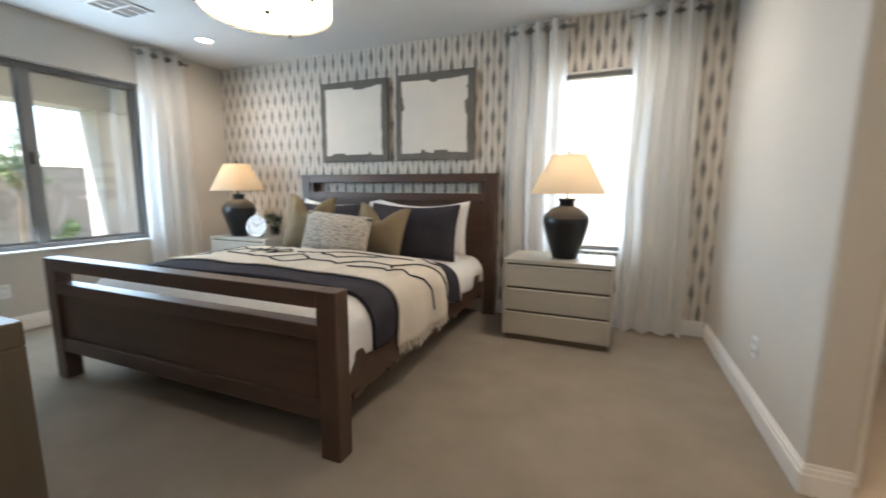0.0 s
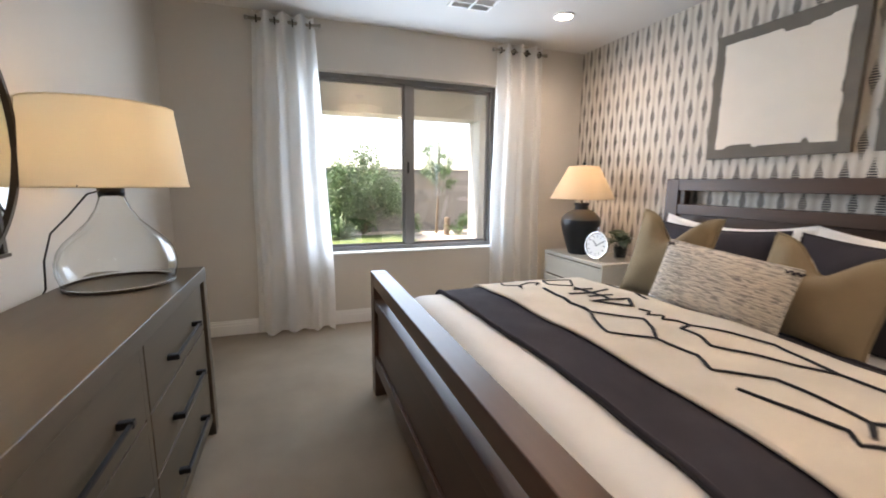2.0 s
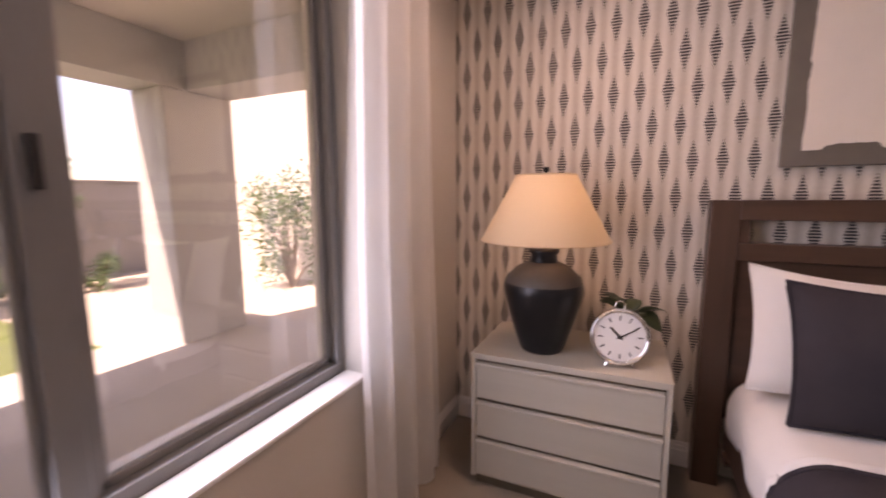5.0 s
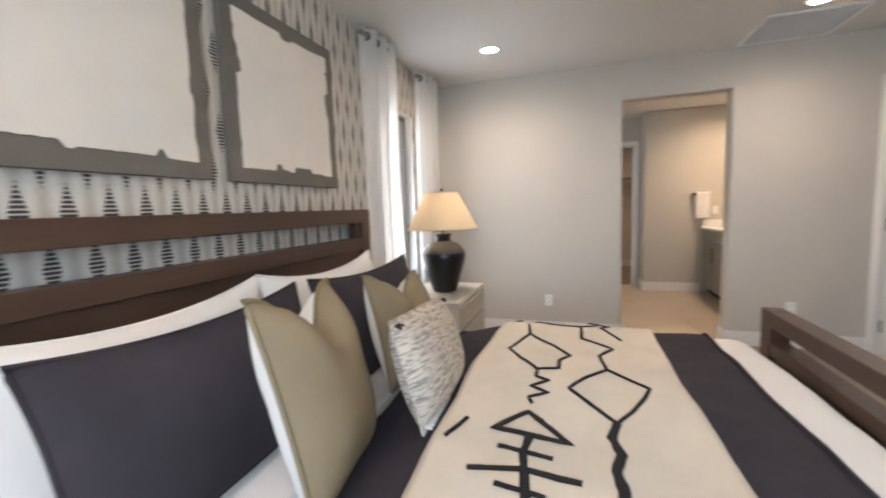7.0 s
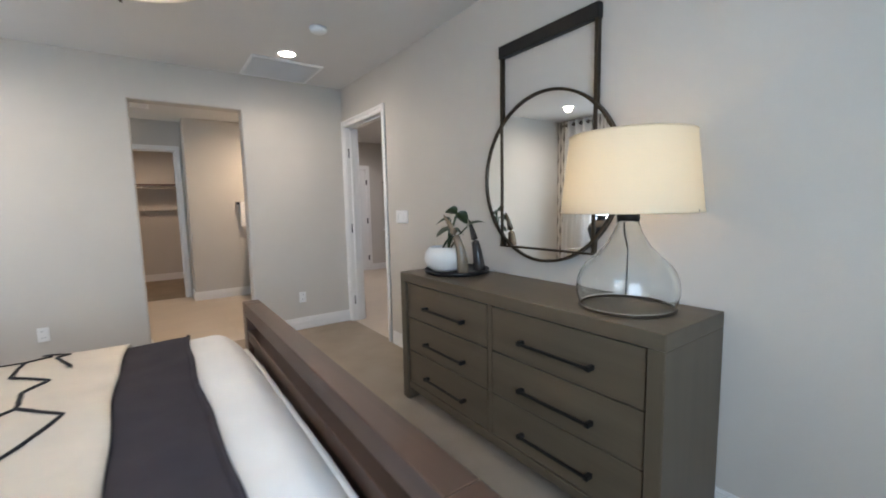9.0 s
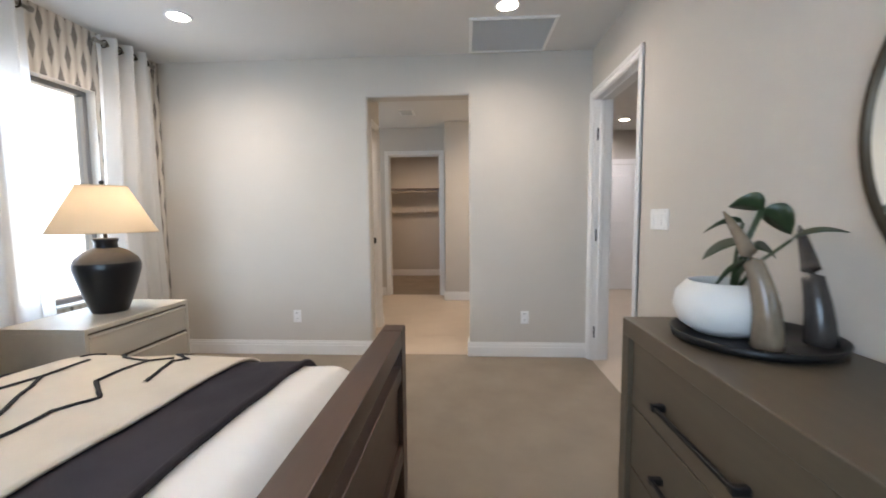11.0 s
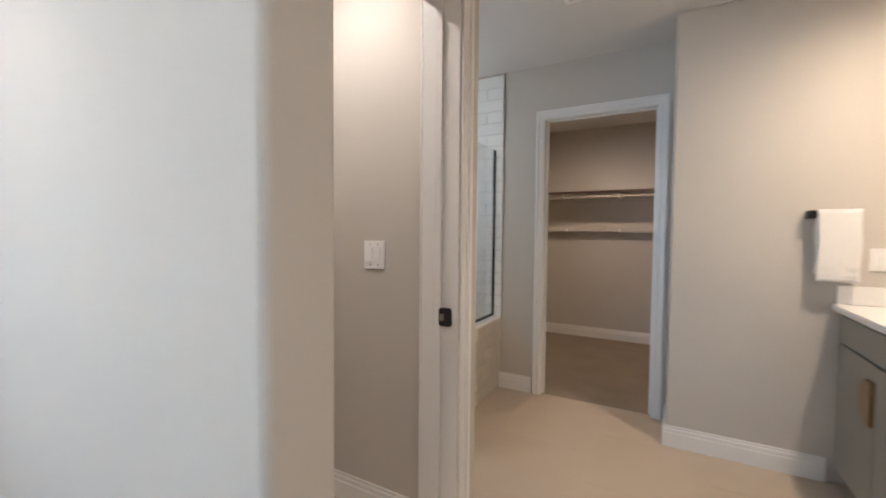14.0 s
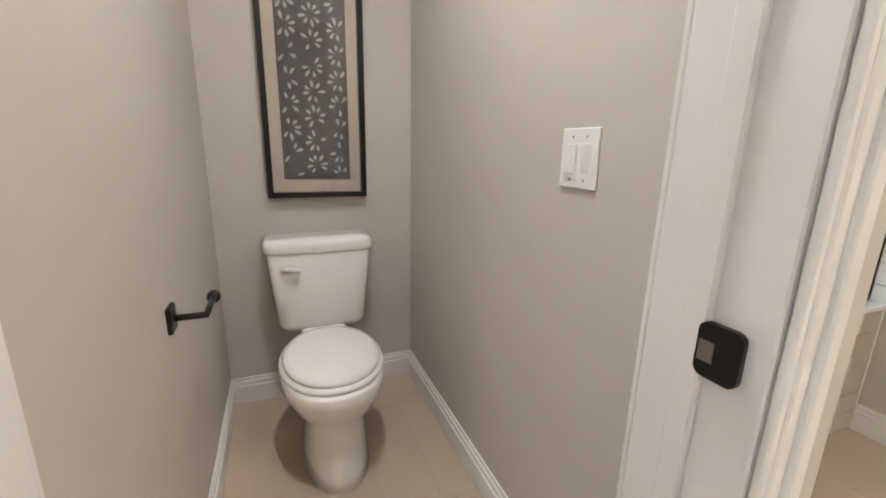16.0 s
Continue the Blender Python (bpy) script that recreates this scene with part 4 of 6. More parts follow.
lum = pillow("lumbar_cushion", pose(-2.06, 2.94, 0.69, -17, 5, 5), 0.64, 0.35, 0.17, knit_mat(), "nubby cream and grey knit lumbar cushion", 0, 0.02, 0.001, "cushion", 7)
for z in (0.335, 0.018):
    bm = bmesh.new()
    for k in range(26):
        x = -0.31 + 0.62 * k / 25
        tube(bm, [(x, -0.012, z), (x + 0.012, -0.022, z - 0.013), (x + 0.024, -0.012, z)], 0.006, 5)
    part("whip_stitch", bm, M["charcoal" if z > 0.1 else "sheet"], lum, "thick edge stitching")
# ---------- nightstands and their lamps ----------


def nightstand(m, label):
    ob = thing("nightstand", m, label, "nightstand", "bedside nightstands")
    w, d, h = 0.427, 0.54, 0.685
    part("top", boxes((-w, w, -d / 2, d / 2, h - 0.03, h), bevel=0.003), M["nightwood"], ob)
    for s in (-1, 1):
        x0, x1 = sorted((s * w, s * (w - 0.022)))
        part("side_panel", boxes((x0, x1, -d / 2 + 0.002, d / 2, 0.045, h - 0.03), bevel=0.002), M["nightwood"], ob)
    part("back_panel", boxes((-w + 0.02, w - 0.02, d / 2 - 0.02, d / 2 - 0.002, 0.05, h - 0.03)), M["nightwood"], ob)
    part("bottom_panel", boxes((-w + 0.022, w - 0.022, -d / 2 + 0.02, d / 2 - 0.02, 0.045, 0.065)), M["nightwood"], ob)
    part("plinth", boxes((-w + 0.02, w - 0.02, -d / 2 + 0.025, d / 2 - 0.02, 0, 0.045)), M["drwood"], ob, "darker recessed plinth")
    hh = (h - 0.03 - 0.06) / 3
    for k in range(3):
        z0 = 0.06 + k * hh
        dr = part("drawer", boxes((-w + 0.025, w - 0.025, -d / 2 + 0.004, d / 2 - 0.05, z0 + 0.004, z0 + hh - 0.016), bevel=0.002), M["nightwood"], ob)
        bm = boxes((-w + 0.025, w - 0.025, -d / 2 - 0.008, -d / 2 + 0.008, z0 + hh - 0.034, z0 + hh - 0.018), bevel=0.003)
        part("lip_pull", bm, M["nightwood"], dr)
        # strip of darker wood paints the shade line between pale drawers
        part("drawer_gap_shade", boxes((-w + 0.023, w - 0.023, -d / 2 + 0.02, -d / 2 + 0.04, z0 + hh - 0.016, z0 + hh + 0.004)), M["drwood"], dr)
    return ob


n1 = nightstand(pose(-3.775, 3.69, 0), "pale wood three-drawer nightstand by the big window")
nightstand(pose(-0.18, 3.57, 0), "pale wood three-drawer nightstand by the narrow window")


def urn_lamp(m, label):
    ob = thing("table_lamp", m, label, "table lamp", "black urn bedside lamps")
    part("urn", lathe([(0, 0), (0.098, 0), (0.105, 0.012), (0.125, 0.07), (0.162, 0.19), (0.186, 0.285), (0.188, 0.315), (0.183, 0.335)], 48), M["urn"], ob, smooth=True)
    part("shoulder", lathe([(0.1835, 0.334), (0.17, 0.362), (0.125, 0.405), (0.078, 0.428), (0.07, 0.432)], 48), M["urn_top"], ob, "bronze glazed shoulder", smooth=True)
    part("neck", lathe([(0.066, 0.426), (0.062, 0.465), (0.072, 0.478), (0.072, 0.492), (0.064, 0.496), (0, 0.492)], 40), M["urn"], ob, smooth=True)
    part("stem", tube(bmesh.new(), [(0, 0, 0.49), (0, 0, 0.60)], 0.011, 12), M["bronze"], ob)
    part("finial", lathe([(0, 0.835), (0.006, 0.835), (0.006, 0.85), (0.014, 0.856), (0.014, 0.872), (0, 0.878)], 16), M["black"], ob, smooth=True)
    part("harp", tube(bmesh.new(), [(0.0, 0, 0.60)] + [(0.06 * math.sin(math.pi * k / 12), 0, 0.60 + 0.24 * k / 12) for k in range(1, 12)] + [(0, 0, 0.84)], 0.003, 6), M["bronze"], ob)
    part("bulb", lathe([(0, 0.60), (0.014, 0.60), (0.018, 0.63), (0.03, 0.67), (0.026, 0.70), (0, 0.715)], 16), M["bulb"], ob, smooth=True)
    sh = part("shade", lathe([(0.298, 0.535), (0.138, 0.838)], 64), M["shade"], ob, "cream tapered linen shade", smooth=True)
    for r_, z_ in ((0.298, 0.535), (0.138, 0.838)):
        part("trim_ring", torus(bmesh.new(), r_, 0.004, Matrix.Translation((0, 0, z_)), 64, 6), M["shade"], sh, smooth=True)
    part("spider", tube(bmesh.new(), [(-0.138, 0, 0.836), (0.138, 0, 0.836)], 0.003, 6), M["bronze"], sh)
    return ob


L1, L2 = (-3.905, 3.61, 0.687), (-0.15, 3.56, 0.687)
for at, lb in ((L1, "black urn table lamp with a lit cream shade"), (L2, "black urn table lamp with a lit cream shade")):
    urn_lamp(pose(*at), lb)
    lamp("bedside_bulb", "POINT", pose(at[0] + 0.05, at[1], at[2] + 0.675), BEDSIDE_W, WARM, 0.03)

# clock
ck = thing("desk_clock", pose(-3.555, 3.525, 0.687, 0, 0, 12) @ Matrix.Scale(0.93, 4), "round chrome desk clock with a white face", "clock")
bm = lathe([(0.126, -0.02), (0.132, -0.016), (0.132, 0.016), (0.126, 0.02), (0.112, 0.012), (0.112, -0.01), (0, -0.01)], 48)
tilt = pose(0, 0, 0.142, 82, 0, 0)
bm.transform(tilt)
part("rim", bm, M["chrome"], ck, "polished chrome rim", smooth=True)
bm = lathe([(0, -0.004), (0.113, -0.004), (0.113, -0.012), (0, -0.012)], 48)
bm.transform(tilt @ Matrix.Translation((0, 0, 0.012)))
face = part("face", bm, M["plate"], ck, "white dial")
for k in range(12):
    a = 2 * math.pi * k / 12
    bm = boxes((-0.0028, 0.0028, 0.078, 0.100, 0.0085, 0.0100))
    bm.transform(tilt @ Matrix.Rotation(a, 4, "Z"))
    part("hour_mark", bm, M["black"], face)
for ln, wd, deg in ((0.062, 0.0042, 45), (0.085, 0.003, -62)):
    bm = boxes((-wd, wd, -0.015, ln, 0.0105, 0.0120))
    bm.transform(tilt @ Matrix.Rotation(radians(deg), 4, "Z"))
    part("clock_hand", bm, M["black"], face, "black clock pointer")
for s in (-1, 1):
    part("foot", tube(bmesh.new(), [(s * 0.05, -0.01, 0.03), (s * 0.062, -0.02, 0.004)], 0.007, 8), M["chrome"], ck)
part("back_leg", tube(bmesh.new(), [(0, 0.03, 0.15), (0, 0.10, 0.006)], 0.007, 8), M["chrome"], ck)
part("hanger", torus(bmesh.new(), 0.022, 0.004, pose(0, 0.02, 0.285, 82), 20, 6), M["chrome"], ck, smooth=True)


def leaf(bm, root, tip, wide, droop=0.02, roll=0.0):
    """A broad pointed leaf with a folded midrib, and a slight thickness."""
    a, b = Vector(root), Vector(tip)
    d = b - a
    side = d.cross(Vector((0, 0, 1))).normalized()
    up = side.cross(d).normalized()
    side = (Matrix.Rotation(roll, 3, d.normalized()) @ side)
    rows = []
    for k in range(9):
        r = k / 8
        w = wide * math.sin(math.pi * min(1, r ** 0.9)) ** 0.7 * 0.5 + 0.0005
        mid_ = a + d * r + Vector((0, 0, -droop * 4 * r * r + droop * 2 * r))
        rows.append([bm.verts.new(mid_ + side * w + up * w * 0.3), bm.verts.new(mid_), bm.verts.new(mid_ - side * w + up * w * 0.3)])
    for p, q in zip(rows, rows[1:]):
        bm.faces.new((p[0], p[1], q[1], q[0]))
        bm.faces.new((p[1], p[2], q[2], q[1]))


# small plant in a glass behind the clock
pl = thing("potted_plant", pose(-3.52, 3.76, 0.687), "small leafy plant in a clear glass", "plant")
part("glass", lathe([(0, 0.004), (0.05, 0.004), (0.055, 0.01), (0.06, 0.14), (0.057, 0.14), (0.05, 0.014), (0, 0.014)], 32), M["clear"], pl, smooth=True)
part("soil", lathe([(0, 0.02), (0.046, 0.02), (0.053, 0.11), (0, 0.115)], 24), M["dark"], pl, smooth=True)
rr = random.Random(12)
for k in range(11):
    a = k * 2.4 + rr.uniform(-0.3, 0.3)
    r, z = rr.uniform(0.10, 0.19), rr.uniform(0.15, 0.30)
    bm = bmesh.new()
    tube(bm, [(0, 0, 0.11), (r * 0.2 * math.cos(a), r * 0.2 * math.sin(a), 0.17)], 0.0025, 5)
    leaf(bm, (r * 0.2 * math.cos(a), r * 0.2 * math.sin(a), 0.165), (r * math.cos(a), r * math.sin(a) - 0.03, z), rr.uniform(0.075, 0.10), 0.02, rr.uniform(-0.4, 0.4))
    part("leaf", bm, M["leaf"], pl, smooth=True, thick=0.001)

# ---------- pictures over the bed ----------


def art(m, seed, label):
    rr = random.Random(seed)
    ob = thing("painting", m, label, "painting", "pair of paintings over the bed")
    w = 0.433
    part("panel", boxes((-w, w, -0.018, 0.018, 0, 0.862), bevel=0.003), M["artgrey"], ob, "grey-brown painted border")
    # the pale field has a torn, brushed edge
    edge = []
    n = 44
    marg = 0.068
    for e in range(4):
        off, hold = 0.0, 0
        for k in range(n):
            if hold <= 0:
                off, hold = (rr.uniform(0.0, 0.035) if rr.random() < 0.35 else rr.uniform(0, 0.008)), rr.randint(2, 9)
            hold -= 1
            q = marg + (off if 4 < k < n - 5 else 0.0) + rr.uniform(-0.002, 0.002)
            t = marg + (2 * w - 2 * marg) * k / n
            tv = marg + (0.862 - 2 * marg) * k / n
            edge.append(((-w + t, q), (w - q, tv), (w - t, 0.862 - q), (-w + q, 0.862 - tv))[e])
    bm = bmesh.new()
    top = [bm.verts.new((x, -0.0215, z)) for x, z in edge]
    low = [bm.verts.new((x, -0.0175, z)) for x, z in edge]
    c = bm.verts.new((0, -0.0215, 0.431))
    for i in range(len(top)):
        j = (i + 1) % len(top)
        bm.faces.new((top[i], top[j], c))
        bm.faces.new((low[i], low[j], top[j], top[i]))
    bmesh.ops.recalc_face_normals(bm, faces=bm.faces)
    part("pale_field", bm, M["canvas"], ob, "rough-edged cream field of paint")
    return ob


art(pose(-2.505, 3.977, 1.55), 3, "square cream abstract painting with a rough grey border")
art(pose(-1.535, 3.977, 1.55), 8, "square cream abstract painting with a rough grey border")

# ---------- dresser ----------
dx, dw = -2.08, 0.92
dr = thing("dresser", pose(dx, 0, 0), "taupe wooden six-drawer dresser with long black handles", "dresser")
Y0, Y1, DH = 0.06, 0.545, 0.918
part("top", boxes((-dw, dw, Y0, Y1, DH - 0.065, DH), bevel=0.004), M["drwood"], dr)
for s in (-1, 1):
    x0, x1 = sorted((s * dw, s * (dw - 0.065)))
    part("side_panel", boxes((x0, x1, Y0, Y1, 0, DH - 0.065), bevel=0.004), M["drwood_z"], dr)
part("back_panel", boxes((-dw + 0.065, dw - 0.065, Y0 + 0.002, Y0 + 0.02, 0.1, DH - 0.066)), M["drwood"], dr)
part("base_rail", boxes((-dw + 0.065, dw - 0.065, Y0 + 0.02, Y1 - 0.012, 0.08, 0.13), bevel=0.003), M["drwood"], dr)
# core darker than the wood, so the drawer gaps carry painted shade
part("carcass", boxes((-dw + 0.066, dw - 0.066, Y0 + 0.02, Y1 - 0.05, 0.131, DH - 0.066)), M["dark"], dr, "near-black core painted as shade round the drawers")
zz = [(0.14, 0.365), (0.372, 0.600), (0.607, 0.845)]
for col, (x0, x1) in enumerate(((-dw + 0.075, -0.02), (0.02, dw - 0.075))):
    for z0, z1 in zz:
        d_ = part("drawer", boxes((x0, x1, Y1 - 0.05, Y1 - 0.014, z0, z1), bevel=0.003), M["drwood"], dr)
        cx = (x0 + x1) / 2 + (-0.02 if col else 0.0)
        cz = (z0 + z1) / 2 - 0.02
        bm = boxes((cx - 0.2, cx + 0.2, Y1 + 0.012, Y1 + 0.024, cz - 0.006, cz + 0.006), bevel=0.002)
        for s in (-1, 1):
            box(bm, cx + s * 0.192 - 0.011, cx + s * 0.192 + 0.011, Y1 - 0.015, Y1 + 0.026, cz - 0.011, cz + 0.011, 0.003)
        part("handle", bm, M["black"], d_, "long black bar handle")
part("centre_stile", boxes((-0.016, 0.016, Y1 - 0.05, Y1 - 0.016, 0.131, DH - 0.066)), M["drwood_z"], dr)

# glass lamp
gl = thing("table_lamp", pose(-2.70, 0.285, DH), "clear glass jug lamp with a cream drum shade", "table lamp")
prof = [(0.188, 0.006), (0.198, 0.02), (0.21, 0.07), (0.208, 0.115), (0.196, 0.155), (0.172, 0.192), (0.135, 0.228), (0.092, 0.272), (0.06, 0.325), (0.046, 0.365), (0.043, 0.385)]
part("jug", lathe(prof + [(r - 0.004, z) for r, z in prof[::-1]] + prof[:1], 56), M["jug"], gl, "clear blown glass jug", smooth=True).visible_shadow = False
part("base_rim", torus(bmesh.new(), 0.192, 0.006, Matrix.Translation((0, 0, 0.006)), 56, 8), M["bronze"], gl, smooth=True)
part("cap", lathe([(0, 0.378), (0.046, 0.378), (0.046, 0.415), (0.02, 0.42), (0, 0.42)], 32), M["black"], gl, "black metal cap", smooth=True)
part("stem", tube(bmesh.new(), [(0, 0, 0.415), (0, 0, 0.50)], 0.01, 10), M["black"], gl)
part("bulb", lathe([(0, 0.49), (0.014, 0.49), (0.018, 0.52), (0.03, 0.56), (0.026, 0.59), (0, 0.605)], 16), M["bulb"], gl, smooth=True)
sh = part("shade", lathe([(0.28, 0.415), (0.245, 0.735)], 64), M["drumshade"], gl, "cream linen drum shade", smooth=True)
for r_, z_ in ((0.28, 0.415), (0.245, 0.735)):
    part("trim_ring", torus(bmesh.new(), r_, 0.003, Matrix.Translation((0, 0, z_)), 64, 6), M["drumshade"], sh, smooth=True)
part("spider", tube(bmesh.new(), [(-0.28, 0, 0.42), (0.28, 0, 0.42)], 0.003, 6), M["black"], sh)
part("cord", tube(bmesh.new(), [(0.04, -0.02, 0.40), (0.06, -0.06, 0.385), (0.085, -0.12, 0.30), (0.10, -0.175, 0.235), (0.115, -0.2, 0.13), (0.12, -0.205, 0.02), (0.12, -0.215, 0.004)], 0.004, 6), M["black"], gl, "black power cord", smooth=True)
lamp("dresser_bulb", "POINT", pose(-2.70, 0.285, DH + 0.56), DRESSER_W, WARM, 0.03)

# tray, bowl, plant and horns
tr = thing("tray", pose(-1.46, 0.27, DH), "round black tray on the dresser", "tray")
part("dish", lathe([(0, 0.004), (0.19, 0.0), (0.215, 0.006), (0.222, 0.03), (0.216, 0.03), (0.205, 0.014), (0, 0.012)], 56), M["black"], tr, smooth=True)
bw = thing("flower_pot", pose(-1.40, 0.32, DH + 0.012), "round white ceramic pot with a large-leaved plant", "potted plant")
part("pot", lathe([(0, 0), (0.08, 0.0), (0.125, 0.03), (0.145, 0.08), (0.138, 0.128), (0.105, 0.166), (0.098, 0.166), (0.125, 0.12), (0.11, 0.06), (0, 0.05)], 48), M["bowl"], bw, smooth=True)
part("soil", lathe([(0, 0.12), (0.1, 0.118)], 24), M["dark"], bw)
stems = [((-0.04, -0.021, 0.35), (-0.02, 0.084, 0.342), 0.07, 0.3),
         ((-0.04, -0.049, 0.293), (-0.01, 0.079, 0.257), 0.075, -0.2),
         ((-0.05, -0.037, 0.235), (-0.02, 0.046, 0.163), 0.065, 0.4),
         ((-0.06, -0.066, 0.389), (-0.04, 0.024, 0.424), 0.075, 0.8),
         ((-0.06, -0.055, 0.389), (-0.07, -0.142, 0.338), 0.08, -0.8),
         ((-0.09, -0.126, 0.3), (-0.16, -0.226, 0.347), 0.06, 0.2),
         ((-0.05, -0.043, 0.273), (-0.07, -0.103, 0.265), 0.06, 0.5)]
for root, tip, wd, turn in stems:
    bm = bmesh.new()
    tube(bm, [(0, -0.02, 0.11), (root[0] * 0.45, root[1] * 0.45 - 0.01, 0.11 + (root[2] - 0.11) * 0.6), root], [0.007, 0.005, 0.004], 6)
    leaf(bm, root, tip, wd, 0.012, turn)
    part("leaf", bm, M["leaf"], bw, smooth=True, thick=0.0012)


def horn(m, material, label, lean, h):
    ob = thing("horn_ornament", m, label, "ornament", "polished horns")
    bm = bmesh.new()
    pts, rad = [], []
    for k in range(17):
        t = k / 16
        pts.append((lean * (t ** 2 * 0.24 - 0.03 * math.sin(math.pi * t)), 0.02 * math.sin(2 * t), h * t))
        rad.append(0.038 * (1 - t) ** 0.6 + 0.003)
    tube(bm, pts, rad, 18)
    part("horn", bm, material, ob, smooth=True)
    return ob


horn(pose(-1.565, 0.30, DH + 0.012, 0, 0, 20), M["horn"], "tall polished brown horn standing on the tray", 0.55, 0.385)
horn(pose(-1.53, 0.125, DH + 0.012, 0, 0, -15), M["horn_d"], "dark polished horn standing on the tray", 0.5, 0.34)

# ---------- mirror ----------
mr = thing("wall_mirror", pose(-2.05, S, 1.525), "round mirror in a thin bronze frame hung from a rectangular bracket", "mirror")
bm = lathe([(0, 0.0), (0.481, 0.0), (0.481, 0.004), (0, 0.004)], 96)
bm.transform(pose(0, 0.032, 0, -90))
part("glass", bm, M["mirror"], mr, "silver mirror glass")
bm = lathe([(0.480, -0.016), (0.495, -0.016), (0.495, 0.016), (0.480, 0.016), (0.480, -0.016)], 96)
bm.transform(pose(0, 0.03, 0, -90))
part("round_frame", bm, M["bronze"], mr, smooth=False)
for s in (-1, 1):
    part("bracket_side", boxes((s * 0.34 - 0.01, s * 0.34 + 0.01, 0.012, 0.042, -0.42, 0.78), bevel=0.002), M["bronze"], mr)
part("bracket_foot", boxes((-0.35, 0.35, 0.038, 0.05, -0.425, -0.413), bevel=0.001), M["bronze"], mr)
part("top_bar", boxes((-0.355, 0.355, 0.008, 0.048, 0.76, 0.835), bevel=0.003), M["black"], mr, "black top bar")

# ---------- ceiling fixtures ----------


def downlight(x, y, watts, z=H, colour=NEUTRAL):
    ob = thing("downlight", pose(x, y, z), "lit round recessed ceiling light", "ceiling light", "recessed ceiling lights")
    part("trim_ring", lathe([(0.068, -0.002), (0.07, -0.009), (0.088, -0.007), (0.092, 0.0), (0.068, 0.0)], 40), M["plate"], ob, smooth=True)
    part("lens", lathe([(0, -0.003), (0.0685, -0.003), (0.0685, 0.0), (0, 0.0)], 32), M["dl"], ob, "glowing lens")
    beam = lamp("downlight_beam", "SPOT", look((x, y, z - 0.02), (x, y, 0)), watts, colour, 0.06)
    beam.data.spot_size, beam.data.spot_blend = radians(165), 1.0



for x, y in ((-3.74, 3.18), (0.16, 3.18), (0.18, 0.86)):
    downlight(x, y, DOWN_W)
downlight(1.66, 2.78, DOWN_W * 0.62, colour=(1.0, 0.96, 0.92))
# the two hall beams are tinted blue to stand in for window daylight
downlight(1.9, -0.9, DOWN_W * 1.3, colour=(0.82, 0.88, 1.0))
downlight(3.7, -1.24, DOWN_W * 1.3, colour=(0.82, 0.88, 1.0))
# added fixture, out of view: stands in for the light over the vanity
downlight(2.75, 0.45, DOWN_W * 1.9, colour=SOFT)
downlight(5.0, 2.1, DOWN_W * 1.0, colour=(1.0, 0.74, 0.52))

dm = thing("drum_light", pose(-1.76, 2.03, H), "large lit cream drum ceiling light", "ceiling light")
part("canopy", lathe([(0, 0), (0.07, 0), (0.07, -0.018), (0.02, -0.028), (0, -0.028)], 32), M["bronze"], dm, smooth=True)
part("stem", tube(bmesh.new(), [(0, 0, -0.02), (0, 0, -0.4)], 0.012, 10), M["bronze"], dm)
part("shade", lathe([(0.37, -0.46), (0.37, -0.2)], 72), M["drum"], dm, "cream linen drum shade", smooth=True)
part("diffuser", lathe([(0, -0.452), (0.366, -0.452)], 72), M["drum"], dm, "pale diffuser disc")
for z_ in (-0.46, -0.2):
    part("trim_ring", torus(bmesh.new(), 0.37, 0.004, Matrix.Translation((0, 0, z_)), 72, 6), M["drum"], dm, smooth=True)
for k in range(3):
    a = 2 * math.pi * k / 3 + 0.4
    part("arm", tube(bmesh.new(), [(0, 0, -0.21), (0.366 * math.cos(a), 0.366 * math.sin(a), -0.205)], 0.004, 6), M["bronze"], dm)
    part("clip", boxes((-0.006, 0.006, 0.366, 0.378, -0.475, -0.445)), M["bronze"], dm).matrix_basis = pose(0, 0, 0, 0, 0, math.degrees(a))
part("finial", lathe([(0, -0.452), (0.014, -0.452), (0.014, -0.464), (0, -0.47)], 16), M["bronze"], dm, smooth=True)
for s in (-1, 1):
    part("bulb", lathe([(0, -0.25), (0.014, -0.25), (0.018, -0.28), (0.03, -0.32), (0.026, -0.35), (0, -0.365)], 16), M["bulb"], dm, smooth=True).matrix_basis = pose(s * 0.15, 0.05 * s, 0)
    lamp("drum_bulb", "POINT", pose(-1.76 + s * 0.15, 2.03 + 0.05 * s, H - 0.33), DRUM_W, (1.0, 0.92, 0.82), 0.035)


